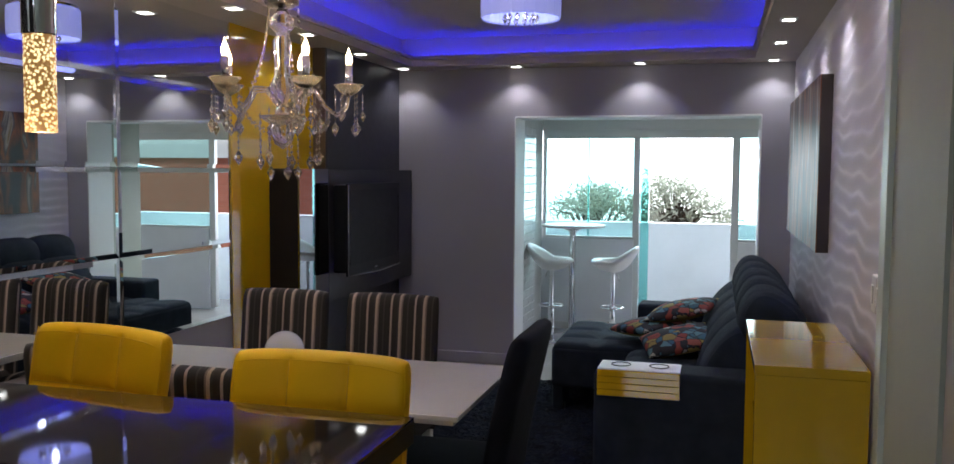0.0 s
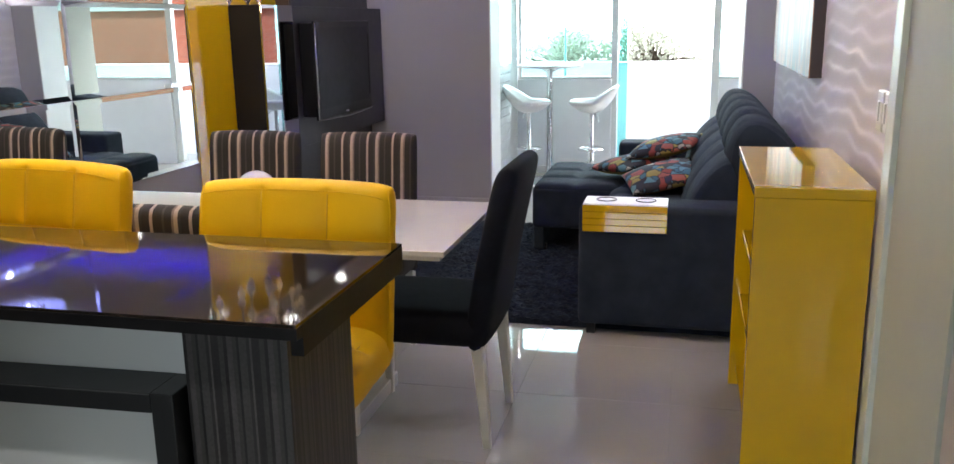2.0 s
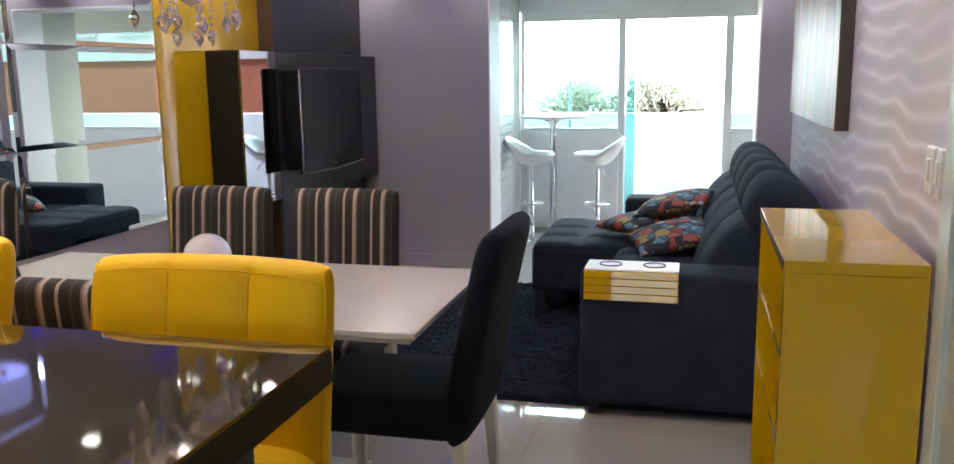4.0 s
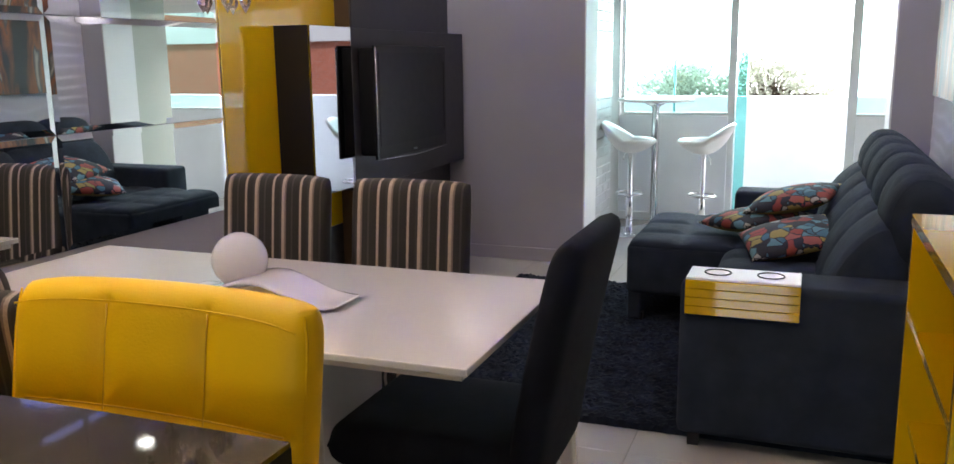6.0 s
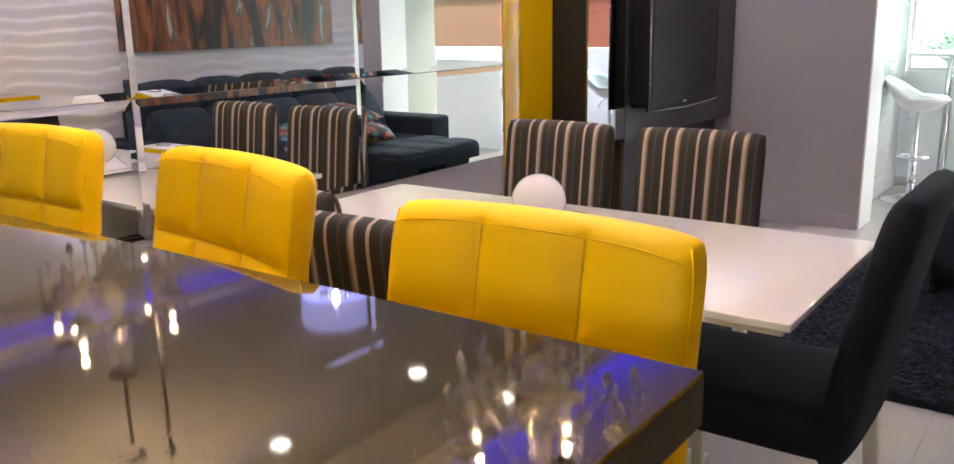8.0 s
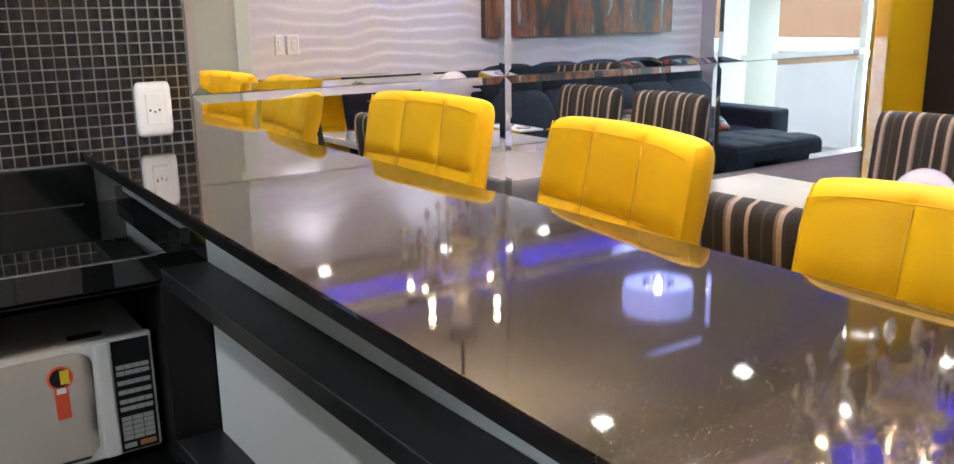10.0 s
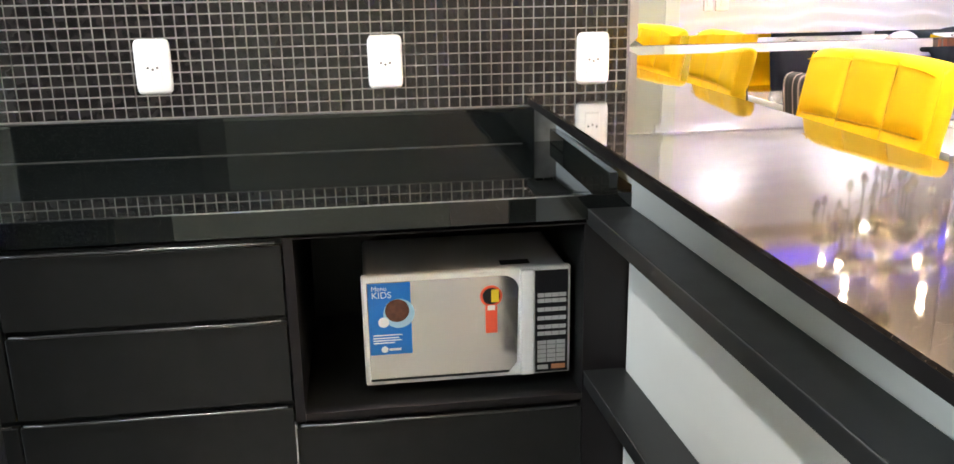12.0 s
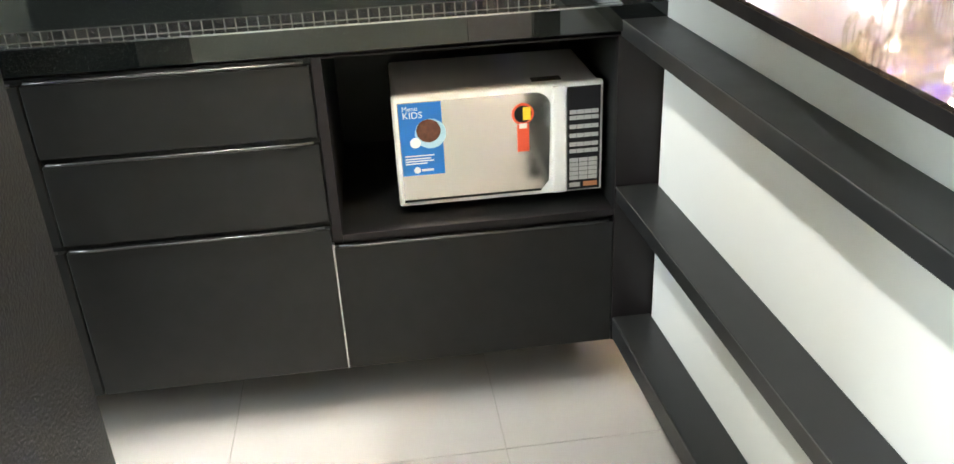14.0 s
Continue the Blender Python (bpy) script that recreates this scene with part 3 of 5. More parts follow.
part("charcoal_panel", box(0.001, 0.100, 1.0505, 2.435, 0.0, CEIL, 0.002), M_CHAR, tvw, "charcoal full-height panel")
part("black_return", box(0.0065, 0.196, 0.43, 0.79, 0.725, 1.565, 0.001), M_BLACK, tvw, "black box side")
part("glass_front", box(0.1965, 0.208, 0.43, 0.839, 0.725, 1.565, 0.002), M_BGLOSS, tvw, "mirror-black glass strip")
part("television_board", box(0.1005, 0.21, 0.8395, 2.43, 0.70, 1.562, 0.003), M_CHAR, tvw, "charcoal board that carries the television")

tv = thing("television", "black flat television with a silver lower edge, on a charcoal board", "television", (-1.0195, 7.24, 0.862))
part("housing", box(0.0, 0.098, 0.02, 0.95, 0.02, 0.60, 0.012), M_TVB, tv)
part("bezel", box(0.098, 0.113, 0.0, 0.965, 0.0, 0.61, 0.006), M_TVB, tv)
part("screen", box(0.113, 0.116, 0.04, 0.915, 0.07, 0.57), M_TVS, tv, "dull dark screen")
part("silver_edge", tube([(0.116, 0.004, 0.60), (0.116, 0.004, 0.004), (0.116, 0.25, -0.004), (0.116, 0.48, -0.012), (0.116, 0.72, -0.008), (0.116, 0.955, 0.002)], 0.0045, 6), M_SILV, tv, "thin silver edge")
part("badge", box(0.113, 0.1175, 0.45, 0.50, 0.018, 0.028), M_SILV, tv)
part("speaker_slot", box(0.113, 0.1165, 0.925, 0.938, 0.1, 0.52), M_BLACK, tv)

# ---- bar and kitchen ----
BY0, BY1, BX1, BZ = 3.216, 3.70, 0.80, 1.032
bar = thing("bar_counter", "breakfast bar with dark granite top and white panels framed in black", "bar counter", (0, 3.46, 0))
b0, b1 = BY0 - 3.46, BY1 - 3.46
part("top", box(XL + 0.001, BX1 - 0.0005, b0 + 0.0005, b1 - 0.0005, BZ - 0.0055, BZ), M_GRAN, bar, "polished dark speckled granite top")
ed = box(XL + 0.001, BX1, b0, b0 + 0.02, BZ - 0.024, BZ - 0.0058)
box(BX1 - 0.02, BX1, b0 + 0.0205, b1, BZ - 0.055, BZ - 0.0058, bm=ed)
box(XL + 0.001, BX1 - 0.0205, b1 - 0.02, b1, BZ - 0.055, BZ - 0.0058, bm=ed)
box(XL + 0.001, BX1 - 0.0205, b0 + 0.0205, b1 - 0.0205, BZ - 0.018, BZ - 0.0058, bm=ed)
part("edge", ed, M_EDGE, bar, "thick black granite edge")
part("end_support", box(0.56, 0.742, 3.30 - 3.46, 3.562 - 3.46, 0, BZ - 0.0185, 0.002), M_ZEBRA, bar, "grey grained laminate end pillar")
# the white panels and their rails run two degrees off the edge of the top
SKEW = pose(-0.65, 3.225 - 3.46, 0, 0, 0, 2.0)


def skewed(nm, bm, m, label):
    bmesh.ops.transform(bm, matrix=SKEW, verts=bm.verts)
    part(nm, bm, m, bar, label)


skewed("white_panel", box(0.014, 1.205, 0.088, 0.19, 0.17, BZ - 0.0185), M_PANELW, "white satin panel")
skewed("white_panel", box(-0.575, 0.0135, 0.088, 0.19, 0.925, BZ - 0.0185), M_PANELW, "white satin panel")
for nm, z0, z1 in (("upper_rail", 0.847, 0.881), ("middle_rail", 0.493, 0.528), ("lower_rail", 0.150, 0.205)):
    skewed(nm, box(0.001, 1.165, 0.0, 0.0875, z0, z1, 0.0015), M_BOARD, "black board rail")
# raised grey line on each edge band, put there for its highlight
for z in (0.847, 0.494, 0.168):
    skewed("edge_band", box(0.0, 1.165, -0.0012, 0.0002, z + 0.0315, z + 0.0335), M_SEAL, "thin grey edge line")
skewed("plinth", box(0.05, 1.20, 0.13, 0.18, 0.0, 0.1645), M_BOARD, "recessed black plinth")
skewed("post", box(1.1655, 1.205, 0.0, 0.0875, 0.0, 0.881, 0.002), M_BOARD, "black board post")

tile_y0, tile_y1 = 1.2, 3.478
structure("wall_mosaic_bed", box(XL - 0.0055, XL - 0.001, tile_y0, tile_y1, 0.9, CEIL), M_MGROUT, "grey grout bed of the black mosaic wall")

KY0, KZ, KX = 1.35, 0.896, -0.657
cab = thing("kitchen_cabinet", "dark melamine base cabinet with drawers and an open microwave niche", "kitchen cabinet", (XL, 2.6, 0))
kx = -0.668 - XL
KB = 0.145                             # underside of the doors, over a recessed plinth
part("drawer_carcass", box(0.001, kx, KY0 - 2.6, 0.025, KB, KZ - 0.05), M_DARKMEL, cab)
part("partition", box(0.001, kx, 0.0255, 0.045, KB, KZ - 0.05), M_DARKMEL, cab)
part("end_block", box(0.001, kx, 0.6255, 0.735, KB, KZ - 0.05), M_DARKMEL, cab)
part("lower_carcass", box(0.001, kx, 0.0455, 0.625, KB, 0.468), M_DARKMEL, cab)
part("niche_back", box(0.001, 0.02, 0.0455, 0.625, 0.4682, KZ - 0.05), M_DARKMEL, cab)
for nm, y0, y1, z0, z1 in (("niche_stile", 0.029, 0.048, 0.462, KZ - 0.046), ("end_stile", 0.622, 0.735, KB, KZ - 0.046), ("niche_sill", 0.048, 0.622, 0.462, 0.477), ("niche_head", 0.048, 0.622, 0.846, KZ - 0.046)):
    part(nm, box(kx + 0.0005, kx + 0.02, y0 + 0.0003, y1 - 0.0003, z0, z1, 0.0008), M_BLACK, cab, "black niche frame")


def drawer(y0, y1, z0, z1, nm="drawer"):
    bm = box(kx, kx + 0.018, y0, y1, z0, z1 - 0.012, 0.0015)
    d = part(nm, bm, M_DARKMEL, cab)
    part("handle", tube([(kx + 0.02, y0 + 0.01, z1 - 0.006), (kx + 0.03, y0 + 0.05, z1 - 0.004), (kx + 0.03, y1 - 0.05, z1 - 0.004), (kx + 0.02, y1 - 0.01, z1 - 0.006)], 0.0028, 6), M_DMETAL, d, "slim dark metal pull edge")


part("divider_strip", box(kx + 0.001, kx + 0.0205, 0.0245, 0.0275, KB + 0.001, 0.456), M_SILV, cab, "bright thin vertical joint strip")
drawer(-0.50, 0.024, 0.692, KZ - 0.048)
drawer(-0.50, 0.024, 0.507, 0.688)
drawer(-0.50, 0.024, KB, 0.503)
drawer(0.028, 0.621, KB, 0.458)
drawer(-1.2, -0.504, 0.507, KZ - 0.048, "door")
drawer(-1.2, -0.504, KB, 0.503, "door")
part("plinth", box(0.001, kx - 0.25, KY0 - 2.6, 0.68, 0.0, KB - 0.001), M_BLACK, cab, "recessed black plinth")
wt = thing("worktop", "polished black granite worktop with raised edge on the cabinet", "worktop", (XL, 2.6, KZ))
part("slab", box(0.001, KX - XL - 0.001, KY0 - 2.6, 0.742, -0.038, 0.014, 0.001), M_GRANB, wt)
part("front_edge", box(KX - XL - 0.0005, KX - XL + 0.02, KY0 - 2.6, 0.742, -0.038, 0.0135, 0.0015), M_GRANB, wt)
# silver strip laid on the granite edge to give its bright line
part("bright_edge_strip", box(KX - XL + 0.0185, KX - XL + 0.0215, KY0 - 2.6, 0.622, 0.0115, 0.0142), M_SILV, wt, "thin silver strip added for the bright line of the worktop edge")
part("backsplash", box(0.0005, 0.02, KY0 - 2.6, 0.632, 0.0142, 0.107, 0.002), M_GRANB, wt)
part("sealant", box(0.0205, 0.0215, KY0 - 2.6, 0.60, 0.0142, 0.016), M_SEAL, wt, "thin grey sealant line")
part("sealant", box(0.002, 0.0208, KY0 - 2.6, 0.62, 0.1072, 0.1092), M_SEAL, wt, "thin grey sealant line")
part("end_splash", box(0.0205, KX - XL - 0.004, 0.672, 0.692, 0.0142, 0.05, 0.002), M_GRANB, wt)
fc = thing("wall_hook", "small round chrome wall knob on the black mosaic", "wall knob", (XL + 0.002, 1.797, 1.048))
part("knob", lathe([(0.0005, 0.075), (0.018, 0.07), (0.027, 0.05), (0.024, 0.03), (0.012, 0.018), (0.012, 0.006), (0.03, 0.0)], 24, Matrix.Rotation(radians(90), 4, "Y")), M_CHROME, fc, smooth=True)

structure("wall_kitchen_cream", box(XL - 0.006, XL - 0.001, -1.6, tile_y0, 0, CEIL), M_BACK, "cream wall past the mosaic")
tall = thing("tall_cabinet", "tall dark textured free-standing cabinet across from the worktop end", "tall cabinet", (0.02, 1.912, 0))
part("side_panel", box(-0.30, 0.28, 0.30, 0.318, 0.06, 2.1, 0.003), M_DARKTEX, tall, "dark speckled side panel")
part("carcass", box(-0.298, 0.28, -0.30, 0.2995, 0.06, 2.098), M_DARKTEX, tall)
part("plinth", box(-0.28, 0.26, -0.28, 0.295, 0.0, 0.0595), M_BLACK, tall, "black plinth")
part("door", box(0.2805, 0.30, -0.295, 0.298, 0.065, 1.2, 0.002), M_DARKTEX, tall)
part("door", box(0.2805, 0.30, -0.295, 0.298, 1.205, 2.09, 0.002), M_DARKTEX, tall)
part("handle", tube([(0.30, 0.25, 0.85), (0.33, 0.25, 0.86), (0.33, 0.25, 1.12), (0.30, 0.25, 1.13)], 0.006, 8), M_DMETAL, tall, "dark metal bar handle")

mw = thing("microwave", "white microwave with mirrored door in the cabinet niche", "microwave", (-0.738, 2.772, 0.459))
mw.matrix_basis = mw.matrix_basis @ Matrix.Scale(0.898, 4)
part("body", box(-0.29, 0.0, 0.006, 0.485, 0.040, 0.308, 0.008), M_MWSIDE, mw, "pale metal body")
part("front", box(0.0, 0.02, 0.0, 0.491, 0.038, 0.312, 0.006), M_PLAST, mw, "white front frame")
dv = []
for k in range(9):
    a = math.pi / 2 * k / 8
    dv.append((0.325 + 0.04 * math.cos(a), 0.262 + 0.034 * math.sin(a)))
ring = [(0.012, 0.05), (0.34, 0.05), (0.36, 0.075)] + dv + [(0.012, 0.296)]
dm = bmesh.new()
lo, hi = [dm.verts.new((0.02, y, z)) for y, z in ring], [dm.verts.new((0.0232, y, z)) for y, z in ring]
dm.faces.new(hi)
for k in range(len(ring)):
    q = (k + 1) % len(ring)
    dm.faces.new((lo[k], lo[q], hi[q], hi[k]))
part("door", dm, M_MWDOOR, mw, "mirrored door")
part("door_handle", box(0.02, 0.031, 0.368, 0.402, 0.042, 0.308, 0.005), M_PLAST, mw, "white door edge")
part("lower_trim", box(0.0232, 0.0238, 0.014, 0.34, 0.051, 0.056), M_TVB, mw, "dark trim")
part("control_panel", box(0.02, 0.0235, 0.405, 0.484, 0.044, 0.302, 0.001), M_TVB, mw, "dark control panel")
ks = bmesh.new()
for r, z in enumerate((0.236, 0.222, 0.200, 0.178, 0.156, 0.139)):
    for c in range(4):
        box(0.0235, 0.0242, 0.41 + 0.0175 * c, 0.4265 + 0.0175 * c, z, z + 0.010, bm=ks)
for r in range(5):
    for c in range(3):
        box(0.0235, 0.0242, 0.41 + 0.023 * c, 0.4315 + 0.023 * c, 0.070 + 0.0115 * r, 0.080 + 0.0115 * r, bm=ks)
box(0.0235, 0.0242, 0.41, 0.436, 0.052, 0.063, bm=ks)
part("keys", ks, M_KEY, mw, "rows of grey key print", "stuff")
part("start_key", box(0.0235, 0.0243, 0.444, 0.478, 0.052, 0.064, 0.0003), M_ORANGE, mw, "orange start key")
part("vent", box(-0.05, -0.02, 0.33, 0.40, 0.308, 0.3095), M_BLACK, mw, "dark vent on top")
part("menu_sticker", box(0.0232, 0.0238, 0.014, 0.112, 0.118, 0.294, 0.0002), M_STBLUE, mw, "blue promotional sticker")


def disc(name, r, x, y, z, m, lab):
    part(name, lathe([(r, 0), (r, 0.0005)], 28, Matrix.Translation((x, y, z)) @ Matrix.Rotation(radians(90), 4, "Y")), m, mw, lab)


disc("picture_blue", 0.036, 0.0238, 0.084, 0.219, M_STPALE, "pale blue picture ground")
disc("picture_cake", 0.028, 0.0243, 0.080, 0.226, M_CAKE, "round brown cake picture")
disc("picture_badge", 0.0125, 0.0248, 0.048, 0.199, M_PLAST, "small round white badge")
disc("seal_round", 0.026, 0.0233, 0.300, 0.247, M_STRED, "round red seal")
disc("seal_ring", 0.0205, 0.0238, 0.300, 0.247, M_BLACK, "black seal half")
part("seal_half", box(0.0243, 0.0248, 0.300, 0.318, 0.232, 0.263, 0.0002), M_STYEL, mw, "yellow seal half")
part("seal_ribbon", box(0.0233, 0.0238, 0.286, 0.314, 0.155, 0.222), M_STRED, mw, "red seal ribbon")
part("ribbon_print", box(0.0238, 0.0242, 0.291, 0.309, 0.212, 0.224), M_PLAST, mw, "pale print")
bars = bmesh.new()
for z, w in ((0.165, 0.068), (0.158, 0.060), (0.152, 0.066), (0.146, 0.05)):
    box(0.0238, 0.0241, 0.022, 0.022 + w, z, z + 0.003, bm=bars)
part("small_print", bars, M_PLAST, mw, "lines of small white print")
disc("brand_mark", 0.008, 0.0238, 0.048, 0.131, M_PLAST, "plain white mark")
part("brand_bar", box(0.0238, 0.0241, 0.058, 0.086, 0.127, 0.133), M_PLAST, mw, "plain white bar")
for k in range(2):
    part("foot", box(-0.26, -0.23, 0.05 + 0.36 * k, 0.08 + 0.36 * k, 0.0208, 0.04), M_BLACK, mw)
    part("foot", box(-0.05, -0.02, 0.05 + 0.36 * k, 0.08 + 0.36 * k, 0.0208, 0.04), M_BLACK, mw)
for t, z, sz in (("Menu", 0.276, 0.016), ("KIDS", 0.258, 0.022)):
    cu = bpy.data.curves.new("label_text", "FONT")
    cu.body, cu.size, cu.extrude = t, sz, 0.0002
    tmp = new("label_text", cu)
    bpy.context.view_layer.update()
    me = bpy.data.meshes.new_from_object(tmp)
    bpy.data.objects.remove(tmp)
    me.materials.append(M_PLAST)
    to = new("sticker_text", me)
    to.parent, to.matrix_basis = mw, pose(0.0242, 0.022, z, 90, 0, 90)


def outlet(y, z):
    o = thing("wall_socket", "white rounded wall socket plate on black mosaic tiles", "wall socket", (XL + 0.002, y, z), group="wall sockets")
    part("plate", pad(0.086, 0.132, 0.016, power=6, corner=0.08, n=(14, 14), shape=lambda u, v, d: (max(d, 0), u, v)), M_PLAST, o)
    part("module", box(0.006, 0.0105, -0.02, 0.02, -0.038, 0.038, 0.002), M_PLAST, o)
    hs = bmesh.new()
    for k in (-1, 0, 1):
        join(hs, lathe([(0.0028, 0), (0.0028, 0.0012)], 8, Matrix.Translation((0.0102, 0.011 * k, -0.002 if k else -0.006)) @ Matrix.Rotation(radians(90), 4, "Y")))
    part("holes", hs, M_BLACK, o, "dark socket holes")


for y, z in ((2.303, 1.130), (2.858, 1.126), (3.387, 1.120)):
    outlet(y, z)


# ---- dining area ----
def yellow_stool(x, y, rz=0, lift=0):
    s = thing("bar_stool", "yellow padded leatherette bar stool with stitched squares at the granite bar", "bar stool", (x, y, 0), rz, "yellow bar stools")
    bend = lambda u, v, d: (u, 0.30 * (u * u) * -1.0 + d + 0.03 * (v / 0.17), v + 0.933 + lift - 0.12 * u * u * max(0, v * 5))
    part("backrest", pad(0.458, 0.40, 0.075, (-0.078, 0.078), (0.045,), 0.011, 0.015, 14, 0.03, n=(110, 90), shape=bend), M_YLEATHER, s)
    # dark tubes in the backrest grooves carry the crease shade as colour
    for x in (-0.078, 0.078):
        part("seam_line", tube([bend(x, -0.175 + 0.35 * q / 10, -0.0275) for q in range(11)], 0.0013, 5), M_YSEAM, s, "sunk seam line, darkened for its crease shade")
    part("seam_line", tube([bend(-0.2 + 0.4 * q / 14, 0.045, -0.0275) for q in range(15)], 0.0013, 5), M_YSEAM, s, "sunk seam line, darkened for its crease shade")
    for x in (-0.225, 0.225):
        pts = [bend(x * (1 - 0.05 * abs(v / 0.2) ** 8), v, -0.02) for v in [(-0.19 + 0.38 * q / 14) for q in range(15)]]
        part("side_seam", tube(pts, 0.0018, 6), M_YLEATHER, s, "raised stitched seam")
    part("top_seam", tube([bend(u, 0.181 - 0.005 * abs(u / 0.2) ** 6, -0.0345) for u in [(-0.215 + 0.43 * q / 16) for q in range(17)]], 0.0011, 6), M_YLEATHER, s, "raised stitched seam")
    sm = lambda u, v, d: (u, v - 0.20, 0.745 + d - 4.2 * max(0.0, -v - 0.08) ** 2 + 0.06 * max(0.0, v) )
    part("seat", pad(0.455, 0.46, 0.12, (-0.078, 0.078), (-0.14, -0.04, 0.06), 0.014, 0.014, 10, 0.08, n=(90, 80), shape=sm), M_YLEATHER, s)
    for u in (-0.188, -0.176, 0.176, 0.188):
        part("seam_line", tube([sm(u, -0.15 + 0.30 * q / 14, 0.047) for q in range(15)], 0.0016, 5), M_YSEAM, s, "double stitched seam")
    part("post", lathe([(0.03, 0.03), (0.03, 0.4), (0.018, 0.41), (0.018, 0.69)], 20, Matrix.Translation((0, -0.2, 0))), M_CHROME, s, "chrome post", smooth=True)
    part("base", lathe([(0.2, 0), (0.2, 0.008), (0.15, 0.02), (0.05, 0.035), (0.03, 0.05)], 32, Matrix.Translation((0, -0.2, 0))), M_CHROME, s, "round chrome base", smooth=True)
    return s


yellow_stool(0.498, 3.87, 0, -0.016)
yellow_stool(-0.145, 3.90, -9, 0.008)
yellow_stool(-0.81, 3.90, 5, 0.02)

TX0, TX1, TY0, TY1, TZ = -1.02, 0.626, 4.61, 5.38, 0.77
table = thing("dining_table", "white lacquered rectangular dining table with a wide white pedestal", "dining table", ((TX0 + TX1) / 2, (TY0 + TY1) / 2, 0))
hx, hy = (TX1 - TX0) / 2, (TY1 - TY0) / 2
tp = box(-hx, hx, -hy, hy, TZ - 0.018, TZ, 0.003)
part("tabletop", tp, M_TWHITE, table, "glossy white top")
part("under_top", box(-hx + 0.02, hx - 0.02, -hy + 0.02, hy - 0.02, TZ - 0.035, TZ - 0.018), M_TWHITE, table)
part("pedestal", box(-0.33, 0.29, -0.08, 0.27, 0.06, TZ - 0.035, 0.003), M_TWHITE, table, "white block pedestal")
part("foot_plate", box(-0.45, 0.41, -0.135, 0.34, 0, 0.06, 0.004), M_TWHITE, table, "white foot plate")


def leg(x, y, z, top=0.022, foot=0.014, dx=0, dy=0):
    bm = bmesh.new()
    a = [bm.verts.new((x + dx + sx * foot, y + dy + sy * foot, 0)) for sx, sy in ((-1, -1), (1, -1), (1, 1), (-1, 1))]
    b = [bm.verts.new((x + sx * top, y + sy * top, z)) for sx, sy in ((-1, -1), (1, -1), (1, 1), (-1, 1))]
    bm.faces.new(a[::-1]), bm.faces.new(b)
    for k in range(4):
        bm.faces.new((a[k], a[(k + 1) % 4], b[(k + 1) % 4], b[k]))
    bmesh.ops.bevel(bm, geom=[e for e in bm.edges if abs(e.verts[0].co.z - e.verts[1].co.z) > 0.1], offset=0.004, segments=1, affect="EDGES")
    return bm


def parsons_chair(name, label, group, fabric, at, rz, w=0.455, top=0.98, lean=0.06, deep=0.44, grow=0.0):
    """Upholstered chair; its sitter looks along local -y, backrest at +y."""
    c = thing(name, label, "dining chair", at, rz, group)
    hb = top - 0.36
    bs = lambda u, v, d: (u, d + lean * ((v + hb / 2) / hb) ** 1.3 + 0.03 * math.cos(u * 3.0) - 0.03, v + 0.36 + hb / 2 - 0.10 * u * u * max(0, v / hb * 2))
    part("backrest", pad(w, hb, 0.085, n=(30, 40), power=14, corner=0.02, shape=bs), fabric, c)
    ss = lambda u, v, d: (u, v - deep / 2 + 0.02, 0.43 + d * 1.0)
    part("seat", pad(w, deep + 0.05, 0.125, n=(30, 24), power=14, corner=0.03, shape=ss, puff=0.1), fabric, c)
    for sx in (-1, 1):
        part("leg", leg(sx * (w / 2 - 0.04), 0.0, 0.38, dy=0.03), M_LEGW, c, "white tapered leg")
        part("leg", leg(sx * (w / 2 - 0.04), -deep + 0.06, 0.38), M_LEGW, c, "white tapered leg")
    return c


ST = "dining chair in dark and beige striped chenille at the white table"
parsons_chair("dining_chair", ST, "striped dining chairs", M_STRIPE, (-0.606, 5.77, 0), 0)
parsons_chair("dining_chair", ST, "striped dining chairs", M_STRIPE, (-0.052, 5.77, 0), 0)
parsons_chair("dining_chair", ST, "striped dining chairs", M_STRIPE, (-0.06, 4.26, 0), 180)
parsons_chair("dining_chair", ST, "striped dining chairs", M_STRIPE, (-0.58, 4.42, 0), 180)
parsons_chair("dark_chair", "plain black velvet dining chair with white legs, at the table end", "", M_BLKV, (0.665, 5.065, 0), -90, w=0.47, top=1.0, lean=0.12, deep=0.52)

dc = thing("table_ornament", "white glazed ceramic ball resting on a wavy dish", "ornament", (-0.16, 4.95, TZ))
part("ball", lathe([(0.075 * math.sin(math.pi * k / 20), 0.102 - 0.075 * math.cos(math.pi * k / 20)) for k in range(21)], 32), M_CERAM, dc, smooth=True)
wv = pad(0.50, 0.17, 0.016, n=(50, 12), power=6, corner=0.1, shape=lambda u, v, d: (u + 0.08, v, 0.036 + d + 0.026 * math.cos(u * 15) ))
part("dish", wv, M_CERAM, dc, "white wavy dish")

# ---- living area ----
rm = bmesh.new()
rn = random.Random(5)
NX, NY = 170, 200
rg = [[rm.verts.new((-0.45 + 2.2 * i / NX + rn.uniform(-.003, .003), 6.165 + 2.13 * j / NY + rn.uniform(-.003, .003),
       0.001 if i in (0, NX) or j in (0, NY) else 0.016 + 0.008 * noise.noise(Vector((i * 0.09, j * 0.09, 0))) + rn.uniform(0, 0.014))) for j in range(NY + 1)] for i in range(NX + 1)]
